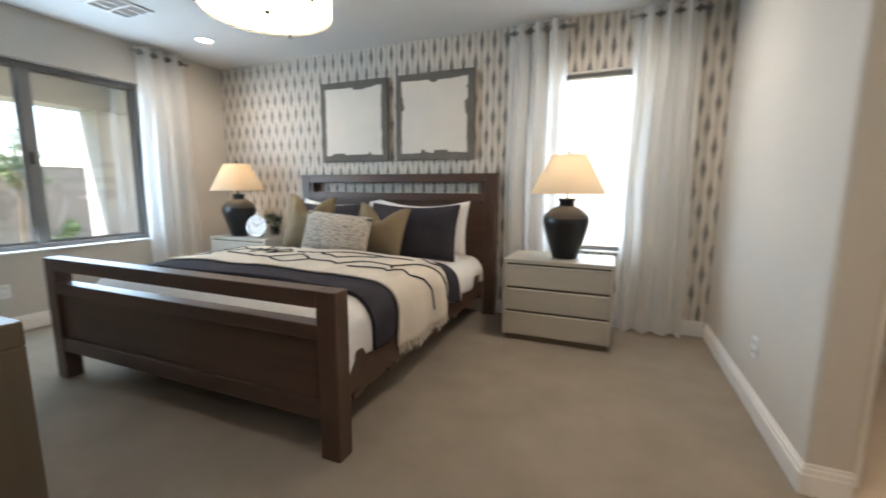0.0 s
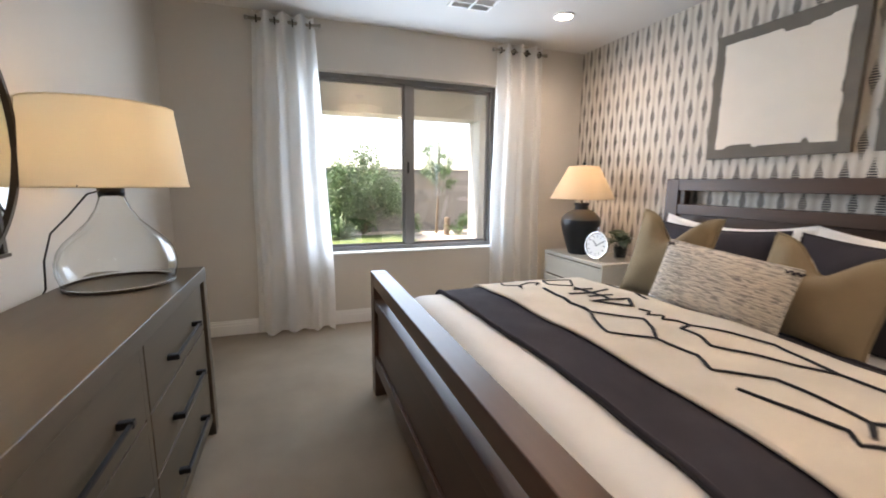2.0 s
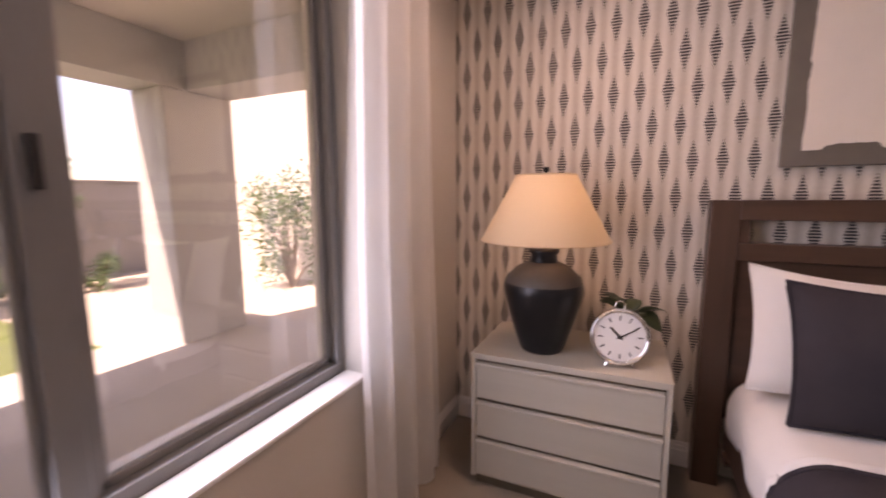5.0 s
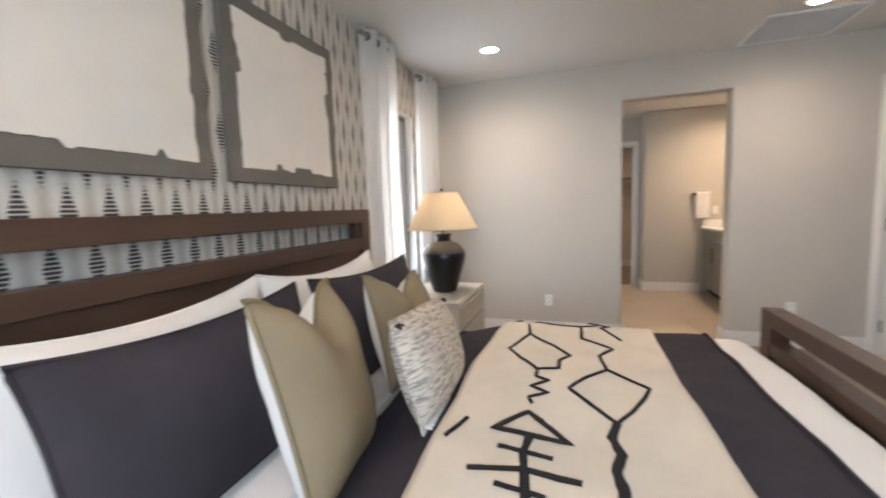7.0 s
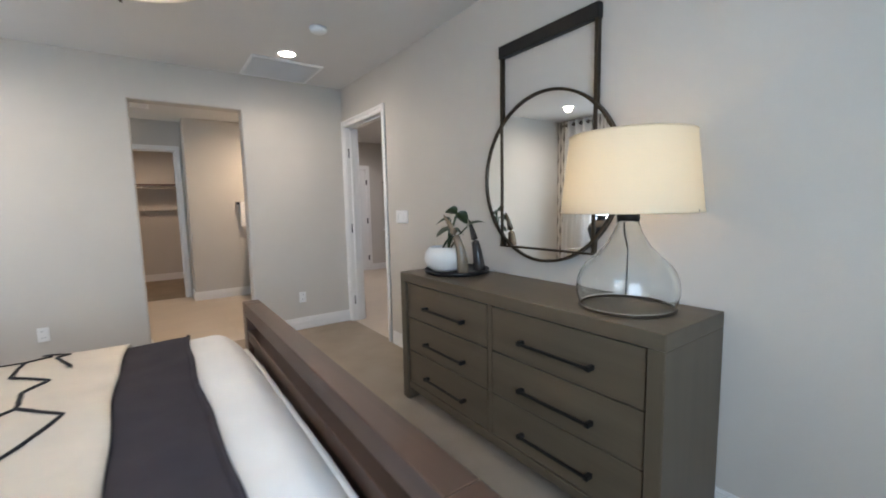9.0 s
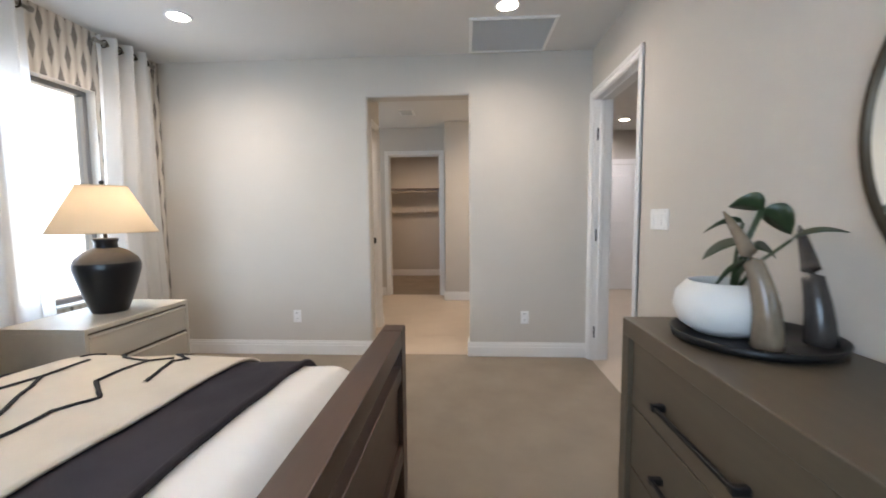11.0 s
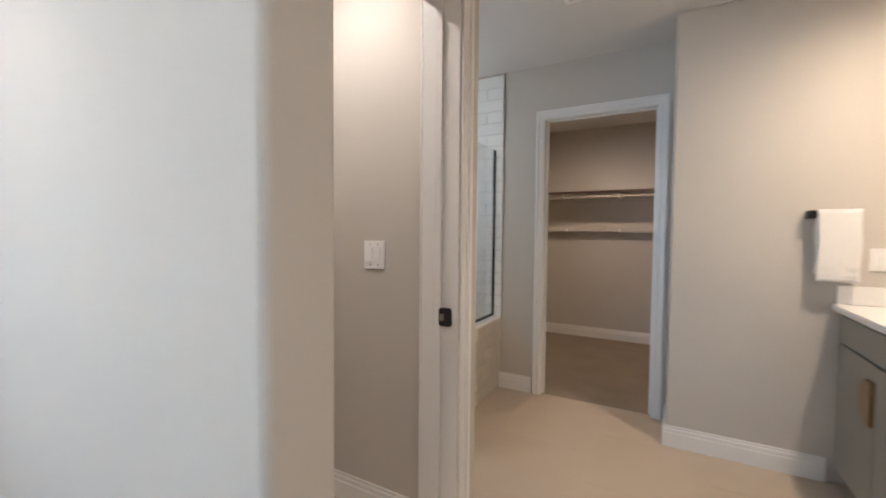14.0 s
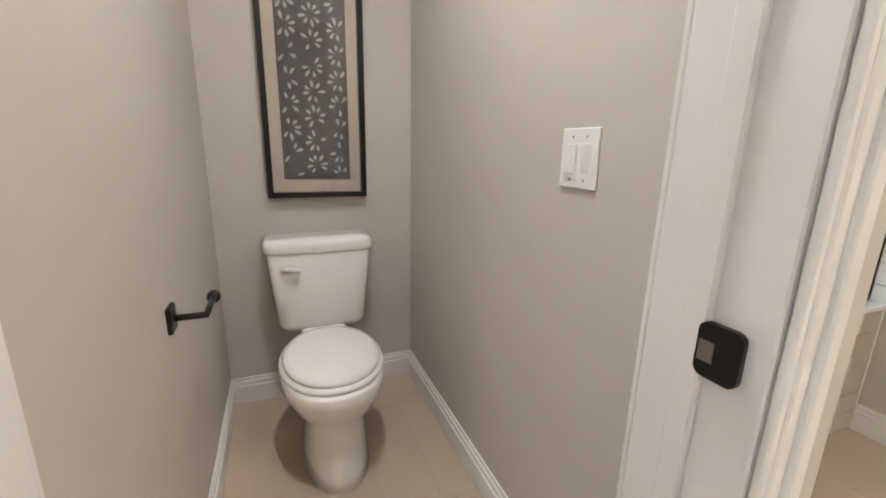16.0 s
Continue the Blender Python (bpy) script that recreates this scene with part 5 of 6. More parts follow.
def vent(name, x0, x1, y0, y1, along, n, label, z=H, material=None, slant=1, steep=50):
    ob = thing(name, pose((x0 + x1) / 2, (y0 + y1) / 2, z), label, "air vent")
    a, b = (x1 - x0) / 2, (y1 - y0) / 2
    mm = material or M["plate"]
    # near-black sheet paints the shade of the duct behind the slats
    part("backing", boxes((-a + 0.02, a - 0.02, -b + 0.02, b - 0.02, -0.003, 0.0)), M["dark"], ob)
    bm = boxes((-a, a, -b, -b + 0.025, -0.014, 0), (-a, a, b - 0.025, b, -0.014, 0), (-a, -a + 0.025, -b + 0.025, b - 0.025, -0.014, 0), (a - 0.025, a, -b + 0.025, b - 0.025, -0.014, 0), bevel=0.003)
    part("frame", bm, mm, ob)
    for k in range(n):
        t = (k + 0.5) / n * 2 - 1
        if along == "x":
            bm = boxes((-a + 0.025, a - 0.025, -0.0012, 0.0012, -0.009, 0.009))
            bm.transform(pose(0, t * (b - 0.025), -0.008, steep * slant))
        else:
            bm = boxes((-0.0012, 0.0012, -b + 0.025, b - 0.025, -0.009, 0.009))
            bm.transform(pose(t * (a - 0.025), 0, -0.008, 0, steep * slant))
        part("slat", bm, mm, ob)
    return ob


vent("ceiling_vent", -3.87, -3.52, 2.19, 2.54, "y", 12, "square white ceiling air vent with louvres over a near-black backing", steep=24)
part("cross_bar", boxes((-0.175, 0.175, -0.008, 0.008, -0.018, -0.010), (-0.066, -0.05, -0.175, 0.175, -0.018, -0.010), (0.05, 0.066, -0.175, 0.175, -0.018, -0.010)), M["plate"], bpy.data.objects["ceiling_vent"])
vent("return_vent", 0.34, 0.95, 0.47, 1.12, "y", 30, "large white return-air grille in the ceiling", steep=38)
vent("bath_vent", 2.86, 3.10, 1.86, 2.06, "y", 14, "small white exhaust vent in the bathroom ceiling", steep=24)
sm = thing("smoke_detector", pose(-0.47, 0.8, H), "round white smoke detector on the ceiling", "smoke detector")
part("body", lathe([(0, -0.035), (0.045, -0.035), (0.06, -0.025), (0.066, 0), (0, 0)], 32), M["plate"], sm, smooth=True)


def outlet(m, label):
    """Duplex outlet; local x across, z up, -y out of the wall."""
    ob = thing("wall_outlet", m, label, "outlet", "wall outlets")
    pl = part("plate", boxes((-0.038, 0.038, -0.006, 0, -0.06, 0.06), bevel=0.003), M["plate"], ob)
    for z in (-0.028, 0.028):
        part("socket", boxes((-0.018, 0.018, -0.0085, -0.004, z - 0.02, z + 0.02), bevel=0.005), M["plate"], pl)
        for x in (-0.007, 0.007):
            part("slot", boxes((x - 0.0014, x + 0.0014, -0.0095, -0.0083, z - 0.002, z + 0.010)), M["dark"], pl)
    return ob


outlet(pose(E, 2.76, 0.37, 0, 0, -90), "white duplex outlet low on the wall")
outlet(pose(E, 0.612, 0.37, 0, 0, -90), "white duplex outlet low on the wall")
outlet(pose(W, 1.72, 0.37, 0, 0, 90), "white duplex outlet under the window")


def switches(m, n, label, tall=0.118):
    ob = thing("light_switch", m, label, "light switch")
    w = 0.038 + 0.0235 * (n - 1)
    part("plate", boxes((-w, w, -0.006, 0, -tall / 2, tall / 2), bevel=0.003), M["plate"], ob)
    for k in range(n):
        x = (k - (n - 1) / 2) * 0.046
        bm = boxes((x - 0.0165, x + 0.0165, -0.0105, -0.004, -0.033, 0.033), bevel=0.002)
        bm.verts.ensure_lookup_table()
        for v in bm.verts:
            if v.co.y < -0.008 and v.co.z < 0:
                v.co.y += 0.004 * (1 if k % 2 else -0.6)
        part("rocker", bm, M["plate"], ob)
        for z in (-0.048, 0.048):
            part("screw", boxes((x - 0.003, x + 0.003, -0.0072, -0.0055, z - 0.003, z + 0.003), bevel=0.001), M["chrome"], ob)
    return ob


switches(pose(-0.335, S, 1.28, 0, 0, 180), 4, "white four-gang switch plate beside the door")
switches(pose(2.10, 2.70, 1.25, 0, 0, -90), 2, "white double switch plate in the toilet room", 0.135)
switches(pose(XV, 0.525, 1.235, 0, 0, -90), 1, "white outlet plate beside the towel")

# ---------- toilet room ----------
to = thing("toilet", pose(1.61, 3.98, 0), "white two-piece toilet with its lid closed", "toilet")


def oval(z, cy, rx, ry, n=44, sq=2.3):
    pts = []
    for k in range(n):
        a = 2 * math.pi * k / n
        c, s = math.cos(a), math.sin(a)
        pts.append((rx * abs(c) ** (2 / sq) * (1 if c >= 0 else -1), cy + ry * abs(s) ** (2 / sq) * (1 if s >= 0 else -1), z))
    return pts


def loft(rings, cap=True):
    bm = bmesh.new()
    vs = [[bm.verts.new(p) for p in r] for r in rings]
    n = len(vs[0])
    for a, b in zip(vs, vs[1:]):
        for i in range(n):
            bm.faces.new((a[i], a[(i + 1) % n], b[(i + 1) % n], b[i]))
    if cap:
        bm.faces.new(vs[0][::-1])
        bm.faces.new(vs[-1])
    bmesh.ops.recalc_face_normals(bm, faces=bm.faces)
    return bm


part("pedestal", loft([oval(0, -0.42, 0.136, 0.32), oval(0.05, -0.422, 0.128, 0.308), oval(0.21, -0.42, 0.124, 0.28), oval(0.245, -0.42, 0.135, 0.272), oval(0.29, -0.44, 0.172, 0.285), oval(0.35, -0.46, 0.196, 0.292), oval(0.405, -0.47, 0.2, 0.29), oval(0.415, -0.47, 0.19, 0.28)]), M["china"], to, smooth=True)
part("seat", loft([oval(0.413, -0.475, 0.197, 0.262, sq=2.1), oval(0.425, -0.475, 0.205, 0.27, sq=2.1), oval(0.437, -0.475, 0.2, 0.265, sq=2.1)]), M["china"], to, smooth=True)
part("lid", loft([oval(0.437, -0.475, 0.186, 0.248, sq=2.1), oval(0.447, -0.475, 0.19, 0.252, sq=2.1), oval(0.457, -0.475, 0.182, 0.245, sq=2.1), oval(0.461, -0.475, 0.16, 0.22, sq=2.1)]), M["china"], to, smooth=True)
part("deck", boxes((-0.10, 0.10, -0.29, -0.03, 0.38, 0.45), bevel=0.02, seg=3), M["china"], to, smooth=True)
part("tank", loft([oval(0.445, -0.12, 0.175, 0.085, sq=6), oval(0.47, -0.12, 0.195, 0.095, sq=6), oval(0.80, -0.12, 0.225, 0.108, sq=6), oval(0.81, -0.12, 0.22, 0.104, sq=6)]), M["china"], to, smooth=True)
part("tank_lid", loft([oval(0.81, -0.12, 0.232, 0.113, sq=6), oval(0.818, -0.12, 0.237, 0.117, sq=6), oval(0.85, -0.12, 0.237, 0.117, sq=6), oval(0.864, -0.12, 0.225, 0.106, sq=6)]), M["china"], to, smooth=True)
part("flush_lever", tube(bmesh.new(), [(-0.165, -0.235, 0.745), (-0.13, -0.25, 0.748), (-0.09, -0.25, 0.742)], [0.012, 0.013, 0.009], 10), M["china"], to, smooth=True)
pic = thing("framed_picture", pose(1.635, N - 0.005, 1.03), "tall dark woven artwork in a black frame", "picture")
pw, ph = 0.225, 1.12
for x0, x1, z0, z1 in ((-pw, pw, 0, 0.025), (-pw, pw, ph - 0.025, ph), (-pw, -pw + 0.025, 0.025, ph - 0.025), (pw - 0.025, pw, 0.025, ph - 0.025)):
    part("frame_bar", boxes((x0, x1, -0.045, 0, z0, z1), bevel=0.002), M["black"], pic)
part("mat_board", boxes((-pw + 0.025, pw - 0.025, -0.012, -0.002, 0.025, ph - 0.025)), M["matboard"], pic, "beige mat board")
part("woven_sheet", boxes((-0.15, 0.15, -0.018, -0.0125, 0.085, ph - 0.085)), M["lace"], pic, "grey woven sheet")
bm = bmesh.new()
rr = random.Random(5)
for i in range(3):
    for j in range(10):
        cx, cz = -0.11 + 0.11 * i, 0.10 + 0.107 * j + (0.053 if i % 2 else 0.0)
        for k in range(8):
            a = 2 * math.pi * k / 8 + 0.2 + rr.uniform(-0.12, 0.12)
            ux, uz = math.cos(a), math.sin(a)
            far = rr.uniform(0.046, 0.056)
            q = [(0.016, 0), (0.030, 0.006), (far - 0.012, 0.0075), (far, 0), (far - 0.012, -0.0075), (0.030, -0.006)]
            pts = [(cx + ux * r - uz * o, cz + uz * r + ux * o) for r, o in q]
            if all(abs(x) < 0.146 and 0.09 < z < ph - 0.09 for x, z in pts) and rr.random() < 0.85:
                bm.faces.new([bm.verts.new((x, -0.0195, z)) for x, z in pts])
part("cut_outs", bm, M["petal"], pic, "grey petal-shaped holes")
g = part("glazing", boxes((-pw + 0.022, pw - 0.022, -0.034, -0.032, 0.022, ph - 0.022)), M["clear"], pic, "clear picture glass")
g.visible_shadow = False
tp = thing("paper_holder", pose(XB, 3.10, 0.825), "black toilet paper holder on the wall", "paper holder")
part("wall_plate", boxes((0, 0.012, -0.03, 0.03, -0.035, 0.035), bevel=0.003), M["black"], tp)
part("arm", tube(bmesh.new(), [(0.01, 0, 0), (0.085, 0.0, 0.0), (0.085, 0.14, 0.0)], 0.009, 10), M["black"], tp, smooth=True)
part("end_knob", tube(bmesh.new(), [(0.085, 0.138, 0), (0.085, 0.155, 0)], 0.018, 14), M["black"], tp, smooth=True)

# ---------- bathroom ----------
va = thing("vanity_cabinet", pose(0, 0, 0), "grey-green bathroom vanity cabinet with brass pulls", "vanity")
VX0, VY = 2.0, 0.68
part("body", boxes((VX0, XV - 0.002, S + 0.002, VY - 0.02, 0.1, 0.955)), M["vanity"], va)
# recess under the cabinet coloured near-black for its shade
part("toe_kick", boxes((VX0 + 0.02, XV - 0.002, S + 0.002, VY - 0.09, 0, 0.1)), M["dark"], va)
part("drawer_front", boxes((2.65, 3.5, VY - 0.02, VY, 0.80, 0.94), bevel=0.003), M["vanity"], va)
for x0, x1, sg in ((3.03, 3.5, 1), (2.65, 3.02, -1)):
    d_ = part("door", boxes((x0, x1, VY - 0.02, VY, 0.12, 0.788), bevel=0.003), M["vanity"], va)
    if sg > 0:
        # half of an eight-sided brown plate at the meeting edge
        bm = bmesh.new()
        rim = [(x0 + 0.004, 0.515), (x0 + 0.07, 0.515), (x0 + 0.13, 0.575), (x0 + 0.13, 0.655), (x0 + 0.07, 0.715), (x0 + 0.004, 0.715)]
        f = bm.faces.new([bm.verts.new((x, VY, z)) for x, z in rim])
        for v in bmesh.ops.extrude_face_region(bm, geom=[f])["geom"]:
            if isinstance(v, bmesh.types.BMVert):
                v.co.y += 0.016
        bmesh.ops.recalc_face_normals(bm, faces=bm.faces)
        part("pull", bm, M["brass"], d_, "antique brass half-octagon pull")
for z0, z1, zk in ((0.80, 0.94, 0.865), (0.43, 0.788, 0.59), (0.12, 0.42, 0.27)):
    d_ = part("drawer", boxes((2.18, 2.64, VY - 0.02, VY, z0, z1), bevel=0.003), M["vanity"], va)
    bm = lathe([(0, 0), (0.009, 0), (0.009, 0.014), (0.02, 0.02), (0.02, 0.028), (0, 0.03)], 16)
    bm.transform(pose(2.41, VY, zk, -90))
    part("knob", bm, M["brass"], d_, "round brass knob", smooth=True)
ct = thing("countertop", pose(0, 0, 0.957), "white quartz countertop with a backsplash and basin", "countertop")
part("slab", boxes((VX0 - 0.01, XV - 0.001, S + 0.001, VY + 0.025, 0, 0.035), bevel=0.004), M["stone"], ct)
part("side_splash", boxes((XV - 0.022, XV - 0.002, S + 0.022, VY + 0.01, 0.036, 0.135), bevel=0.003), M["stone"], ct)
part("back_splash", boxes((VX0, XV - 0.023, S + 0.001, S + 0.021, 0.036, 0.135), bevel=0.003), M["stone"], ct)
bm = loft([oval(0.0365, 0.36, 0.235, 0.165, sq=4), oval(0.040, 0.36, 0.23, 0.16, sq=4), oval(0.037, 0.36, 0.2, 0.13, sq=4)])
bm.transform(Matrix.Translation((2.95, 0, 0)))
part("basin", bm, M["china"], ct, smooth=True)
tb = thing("towel_bar", pose(XV, 0.71, 1.475), "black wall-mounted towel bar", "towel bar")
part("post", boxes((-0.07, 0, 0.085, 0.12, -0.022, 0.022), bevel=0.003), M["black"], tb)
part("post", boxes((-0.07, 0, -0.075, -0.04, -0.022, 0.022), bevel=0.003), M["black"], tb)
part("bar", tube(bmesh.new(), [(-0.055, 0.10, 0), (-0.055, -0.06, 0)], 0.009, 10), M["black"], tb, smooth=True)
tw = thing("hand_towel", pose(XV - 0.055, 0.705, 1.475), "folded white terry towel hung on the bar", "towel")


def towel_at(u, v):
    q = v * 2 - 1
    a = abs(q)
    z = 0.017 - 0.40 * max(0, a - 0.06) * (1 if q < 0 else 0.9)
    x = (0.017 + 0.004 * math.sin(u * 9 + q * 3)) * (1 if q > 0 else -1) * min(1, a / 0.06)
    return Vector((x, (u - 0.5) * 0.175 + 0.003 * math.sin(v * 20), z))


part("cloth", grid(12, 60, towel_at), M["towel"], tw, smooth=True, thick=0.010)
for z in (-0.33, -0.30, -0.305 + 0.02):
    part("woven_band", boxes((-0.0285, -0.0235, -0.085, 0.085, z, z + 0.007)), M["sheet"], tw)

# closet shelf, rod and hook strip
cs = thing("closet_shelf", pose(6.2, 0, 1.87), "white closet shelf with a dark front edge and a wooden rod", "shelf")
part("board", boxes((-0.32, 0, 0.902, 3.398, 0, 0.02), bevel=0.002), M["trim"], cs)
part("front_edge", boxes((-0.335, -0.321, 0.902, 3.398, -0.004, 0.026), bevel=0.002), M["bedwood"], cs, "dark front edge")
part("ledger", boxes((-0.02, 0, 0.902, 3.398, -0.09, 0)), M["wall"], cs)
part("rod", tube(bmesh.new(), [(-0.29, 0.905, -0.045), (-0.29, 3.395, -0.045)], 0.018, 12), M["nightwood"], cs, smooth=True)
for y in (1.4, 2.05, 2.7):
    part("bracket", boxes((-0.31, -0.02, y - 0.008, y + 0.008, -0.06, 0.0)), M["trim"], cs)
hs = thing("hook_strip", pose(6.2, 0, 1.42), "pale wooden hook strip on the closet wall", "hook strip")
part("board", boxes((-0.09, 0, 0.902, 3.398, -0.03, 0.03), bevel=0.003), M["wall"], hs)
for y in (1.4, 2.05, 2.7):
    part("hook", boxes((-0.11, -0.09, y - 0.01, y + 0.01, -0.025, 0.01), bevel=0.003), M["trim"], hs)

# shower: low tiled wall with glass, and subway tiles on the wall behind
pony = struct("shower_wall", boxes((2.9, XC - 0.001, 2.79, 2.9, 0, 0.61)), M["grout"], "low stone-tiled shower wall", "wall")
for j in range(6):
    x = XC - 0.004 - (0.15 if j % 2 else 0.0)
    x1 = XC - 0.004
    while x1 > 2.92:
        x0 = max(x - 0.30 if x < x1 else x1 - 0.30, 2.902) if x1 < XC - 0.005 or not j % 2 else x
        part("tile", boxes((x0 + 0.002, x1, 2.782, 2.79, 0.101 * j + 0.003, 0.101 * (j + 1)), bevel=0.0015, seg=1), M["stonetile"], pony)
        x1 = x0
        x = x1
part("cap", boxes((2.89, XC - 0.002, 2.775, 2.91, 0.611, 0.635), bevel=0.003), M["stone"], pony)
sg = thing("shower_screen", pose(0, 2.845, 0.636), "clear glass shower screen with a black channel", "shower screen")
g = part("pane", boxes((2.95, XC - 0.012, -0.005, 0.005, 0.012, 1.45)), M["clear"], sg, "clear glass")
g.visible_shadow = False
part("channel", boxes((2.95, XC - 0.004, -0.01, 0.01, 0, 0.016)), M["black"], sg)
part("channel", boxes((XC - 0.02, XC - 0.003, -0.01, 0.01, 0.016, 1.45)), M["black"], sg)
sw = struct("shower_tile_wall", boxes((XC - 0.006, XC - 0.001, 2.775, N - 0.01, 0.0, H - 0.002)), M["grout"], "white subway tiles on the shower wall", "wall")
bm = boxes((-0.007, 0, 0, 0.298, 0, 0.098))
bmesh.ops.bevel(bm, geom=[e for e in bm.edges if all(v.co.x < -0.006 for v in e.verts)], offset=0.002, segments=1, affect="EDGES")
tme = bpy.data.meshes.new("tile")
bm.to_mesh(tme)
bm.free()
tme.materials.append(M["subway"])
for j in range(27):
    y = 2.777 - (0.15 if j % 2 else 0)
    while y < N - 0.02:
        a0, a1 = max(y, 2.777), min(y + 0.30, N - 0.012)
        if a1 - a0 > 0.02:
            ob = new("tile", tme)
            ob.parent = sw
            ob.matrix_basis = Matrix.Translation((XC - 0.006, a0, 0.012 + 0.1005 * j)) @ Matrix.Diagonal((1, (a1 - a0 - 0.003) / 0.298, 1, 1))
        y += 0.30
part("edge_trim", boxes((XC - 0.016, XC - 0.006, 2.768, 2.775, 0.636, H - 0.004)), M["stone"], sw)
# ---------- the yard ----------
struct("ground", boxes((-300, 300, -300, 300, -0.3, -0.16)), M["gravel"], "pale gravel ground of the yard", "ground")
struct("patio_slab", boxes((-8.3, W - 0.2, -3.0, 5.3, -0.2, -0.06), bevel=0.01), M["concrete"], "pale concrete patio slab", "pavement")
struct("lawn", boxes((-12.0, -8.3, -4.0, 3.9, -0.2, -0.10), bevel=0.02), M["grass"], "sunlit lawn with a gravel border", "grass")
rf = thing("patio_cover", pose(0, 0, 0), "stucco patio roof on square posts", "patio cover")
part("ceiling_slab", boxes((-8.1, W - 0.2, -3.0, 4.95, 2.95, 3.15)), M["stucco"], rf)
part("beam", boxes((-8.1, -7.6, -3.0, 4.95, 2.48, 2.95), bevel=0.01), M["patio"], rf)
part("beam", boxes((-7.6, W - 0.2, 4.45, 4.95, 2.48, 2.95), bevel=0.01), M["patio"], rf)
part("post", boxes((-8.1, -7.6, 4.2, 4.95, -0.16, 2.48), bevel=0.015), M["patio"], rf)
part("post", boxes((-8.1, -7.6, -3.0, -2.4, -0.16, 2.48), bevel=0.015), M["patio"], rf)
hw = thing("house_wall", pose(0, 0, 0), "stucco outside wall of the house", "house wall")
part("wall", boxes((W - 0.25, W - 0.201, -4.5, WY0, -0.16, 3.1), (W - 0.25, W - 0.201, WY1, N + 0.2, -0.16, 3.1), (W - 0.25, W - 0.201, WY0, WY1, -0.16, WZ0), (W - 0.25, W - 0.201, WY0, WY1, WZ1, 3.1)), M["stucco"], hw)
yw = struct("yard_wall", boxes((-13.4, -13.2, -8, 16, -0.16, 1.72)), M["block"], "brown block wall round the yard", "wall")
struct("yard_wall_cap", boxes((-13.43, -13.17, -8, 16, 1.72, 1.78), bevel=0.01), M["block"], "cap course of the yard wall", "wall")
# the house next door, seen through the narrow window
nb = thing("neighbour_house", pose(0, 7.6, -0.16), "pale stucco house wall with a window next door", "house")
part("wall", boxes((-12, 14, 0, 0.3, 0, 5.2)), M["stucco"], nb)
part("roof", boxes((-12.2, 14.2, -0.5, 4, 5.2, 5.5)), M["block"], nb)
wn_ = part("window", boxes((0.9, 1.75, -0.02, 0.05, 0.9, 2.2)), M["trim"], nb, "white framed window")
part("pane", boxes((0.97, 1.68, -0.03, -0.02, 0.97, 2.13)), M["frame"], wn_, "dark window glass")
wn2 = part("window", boxes((4.1, 4.5, -0.02, 0.05, 2.6, 3.6)), M["trim"], nb, "small white framed window")
part("pane", boxes((4.17, 4.43, -0.03, -0.02, 2.67, 3.53)), M["frame"], wn2, "dark window glass")


def leaf_cloud(bm, rr, centre, radius, n, size):
    """Many small tilted leaves inside an uneven ball."""
    for _ in range(n):
        d = Vector((rr.gauss(0, 1), rr.gauss(0, 1), rr.gauss(0, 1))).normalized()
        r = rr.random() ** 0.45
        p = Vector(centre) + Vector((d.x * radius[0], d.y * radius[1], d.z * radius[2])) * r * (0.75 + 0.5 * noise.noise(d * 2.3 + Vector(centre)))
        a, b = Vector((rr.gauss(0, 1), rr.gauss(0, 1), rr.gauss(0, 0.6))).normalized(), Vector((rr.gauss(0, 1), rr.gauss(0, 1), rr.gauss(0, 1))).normalized()
        s = size * rr.uniform(0.6, 1.3)
        b = (b - a * a.dot(b)).normalized() * 0.45
        bm.faces.new([bm.verts.new(p + v * s) for v in (-a, b, a, -b)])


def shrub(m, seed, radius, n, size, label, clumps=9):
    rr = random.Random(seed)
    ob = thing("shrub", m, label, "shrub", "garden shrubs")
    bm = bmesh.new()
    cb = bmesh.new()
    for k in range(clumps):
        a = rr.uniform(0, 6.28)
        q = rr.random() ** 0.5
        c = (radius[0] * 0.62 * q * math.cos(a), radius[1] * 0.62 * q * math.sin(a), radius[2] * rr.uniform(0.3, 1.55) * (1 - 0.35 * q))
        tube(bm, [(0, 0, 0), (c[0] * 0.4, c[1] * 0.4, c[2] * 0.6), c], [0.03, 0.02, 0.008], 5)
        leaf_cloud(cb, rr, c, [v * rr.uniform(0.38, 0.55) for v in radius], n // clumps, size)
    part("stems", bm, M["bark"], ob)
    part("foliage", cb, M["bush"], ob)
    return ob


shrub(pose(-12.3, 2.75, -0.16), 1, (1.3, 1.45, 1.6), 13000, 0.045, "tall dense green shrub before the block wall", 15)
shrub(pose(-12.4, 2.1, -0.16), 2, (0.7, 0.8, 0.85), 3000, 0.045, "dense green shrub before the block wall")
shrub(pose(-12.2, 4.15, -0.16), 3, (0.4, 0.4, 0.5), 900, 0.035, "small sparse shrub on gravel")
shrub(pose(-11.8, 5.5, -0.16), 4, (0.5, 0.5, 0.45), 1000, 0.035, "low flowering shrub beside the post")
shrub(pose(-8.9, 7.0, -0.16), 5, (0.9, 0.9, 1.5), 3600, 0.04, "big green shrub at the corner of the house")
shrub(pose(-7.0, 6.4, -0.16), 6, (0.6, 0.6, 0.6), 1500, 0.035, "low green shrub by the patio")
shrub(pose(0.75, 6.6, -0.16), 7, (0.35, 0.35, 0.8), 1200, 0.035, "slim green shrub in the side yard")
shrub(pose(-12.3, 0.6, -0.16), 8, (0.8, 0.8, 0.9), 2600, 0.045, "dense green shrub before the block wall")
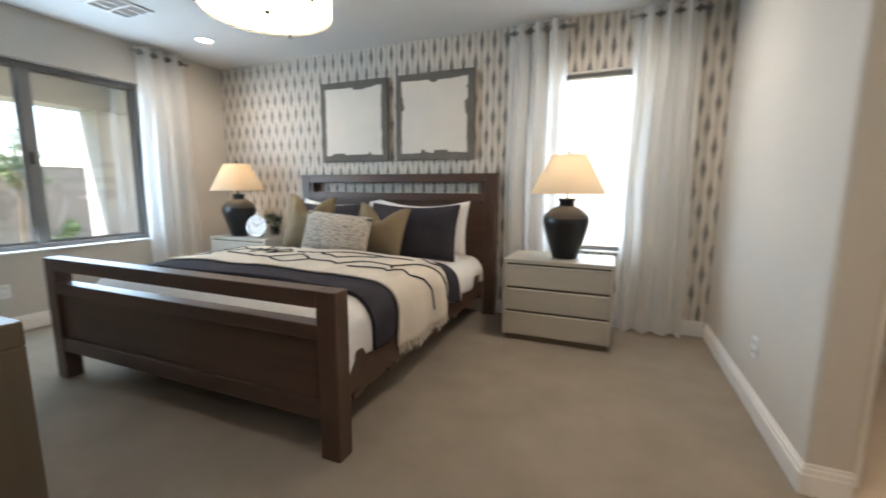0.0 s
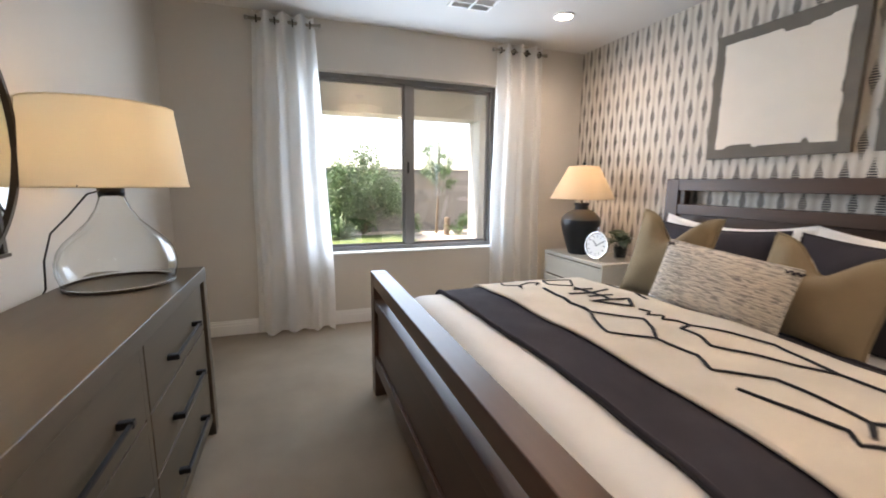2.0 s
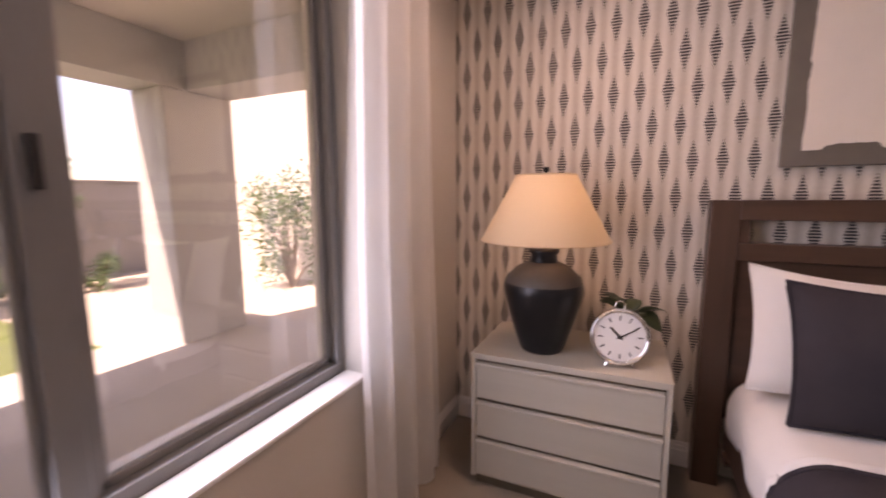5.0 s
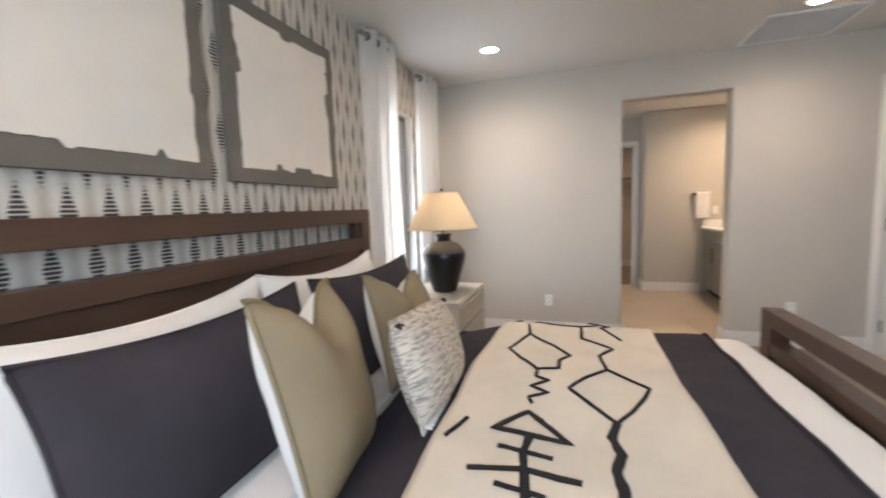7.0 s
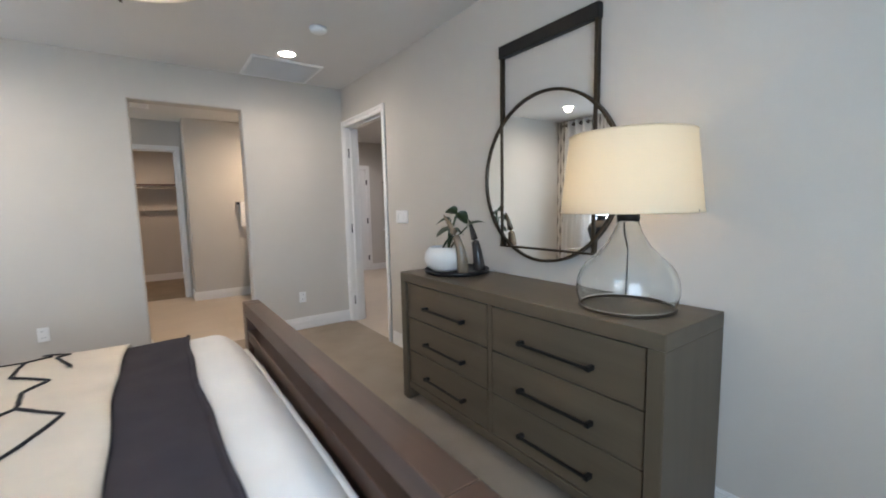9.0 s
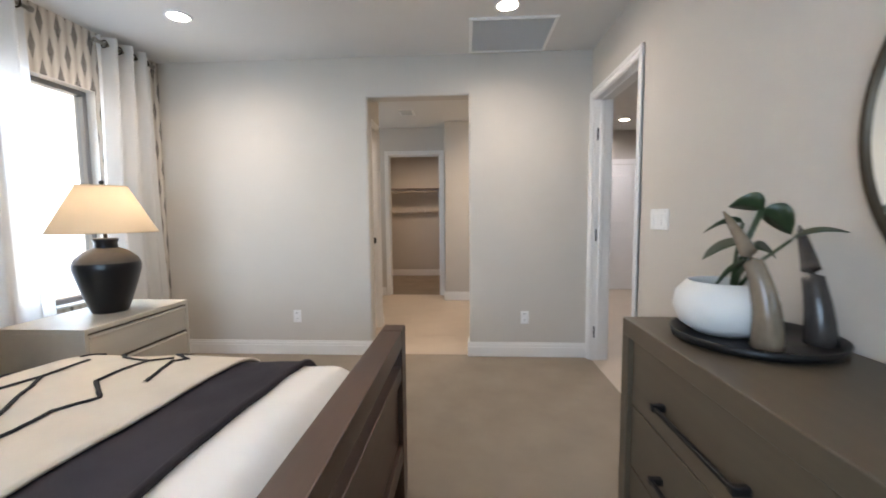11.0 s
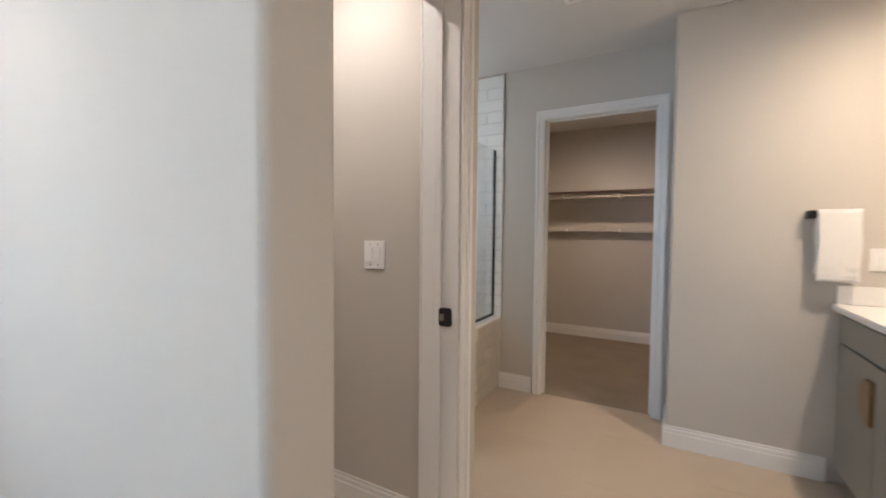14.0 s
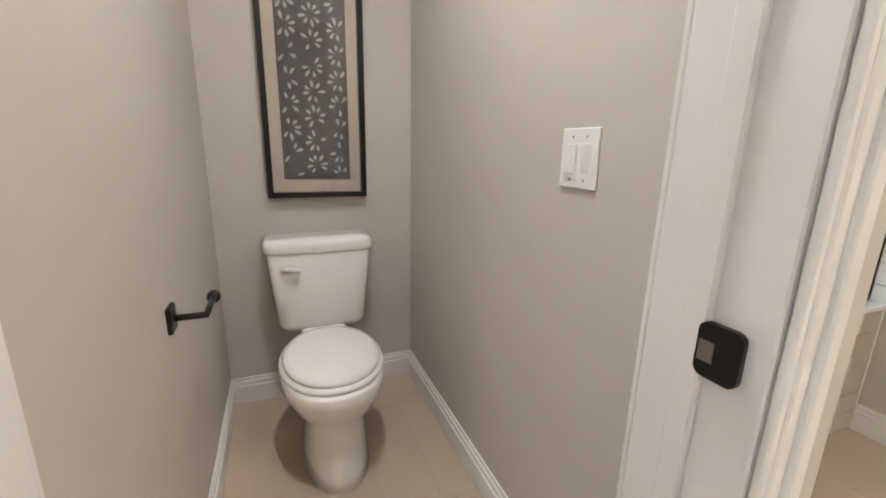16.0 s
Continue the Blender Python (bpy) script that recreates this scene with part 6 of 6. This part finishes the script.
ag = thing("yucca", pose(-11.4, 2.0, -0.12), "spiky green yucca on the lawn edge", "plant")
bm = bmesh.new()
rr = random.Random(9)
for k in range(90):
    a, e = rr.uniform(0, 6.28), rr.uniform(0.1, 1.45)
    l = rr.uniform(0.4, 0.62)
    leaf(bm, (0, 0, 0.08), (l * math.cos(a) * math.cos(e), l * math.sin(a) * math.cos(e), 0.08 + l * math.sin(e)), 0.035, 0.02)
part("leaves", bm, M["bush"], ag)
tree = thing("tree", pose(-12.4, 5.0, -0.16), "slender young tree with an airy crown", "tree")
bm, cb = bmesh.new(), bmesh.new()
rr = random.Random(21)
tube(bm, [(0, 0, 0), (0.03, 0.02, 0.7), (0.0, 0.05, 1.4)], [0.05, 0.042, 0.03], 8)
for k in range(14):
    a = k * 2.4
    top = Vector((rr.uniform(0.3, 0.75) * math.cos(a), rr.uniform(0.3, 0.75) * math.sin(a), rr.uniform(1.7, 3.3)))
    root = Vector((0.0, 0.05, rr.uniform(1.1, 1.4)))
    tube(bm, [root, (root + top) / 2 + Vector((0, 0, 0.12)), top], [0.02, 0.012, 0.004], 5)
    for _ in range(3):
        c = root.lerp(top, rr.uniform(0.35, 0.85))
        leaf_cloud(cb, rr, c, (0.24, 0.24, 0.2), 75, 0.035)
part("trunk", bm, M["bark"], tree)
part("crown", cb, M["bush"], tree)
struct("stump", tube(bmesh.new(), [(-11.9, 5.15, -0.16), (-11.9, 5.16, 0.35)], [0.09, 0.085], 12), M["bark"], "cut tree stump in the gravel", "stump")
# garden edging of pale stones between lawn and gravel
bm = bmesh.new()
rr = random.Random(31)
for k in range(260):
    y = -3 + 7.4 * k / 260
    m4 = Matrix.Translation((-12.05 + rr.uniform(-0.12, 0.12), y, -0.13)) @ Euler((rr.random(), rr.random(), rr.random())).to_matrix().to_4x4() @ Matrix.Diagonal((rr.uniform(0.04, 0.09), rr.uniform(0.04, 0.08), rr.uniform(0.03, 0.05), 1))
    bmesh.ops.create_icosphere(bm, subdivisions=1, radius=1.0, matrix=m4)
tagged(part("garden_stones", bm, M["gravel"], None), "pale rocks along the lawn edge", "stones", "", "stuff")

# ---------- floor tiles, last ----------
tiles(bathfloor, E + 0.032, XC + 0.038, S, N - 0.01, 0.0, 0.61, 0.61, 0.0008, M["tilefloor"])
tiles(hallfloor, -1.0, 4.5, -4.2, S - 0.022, 0.0, 0.61, 0.61, 0.0008, M["tilefloor"])
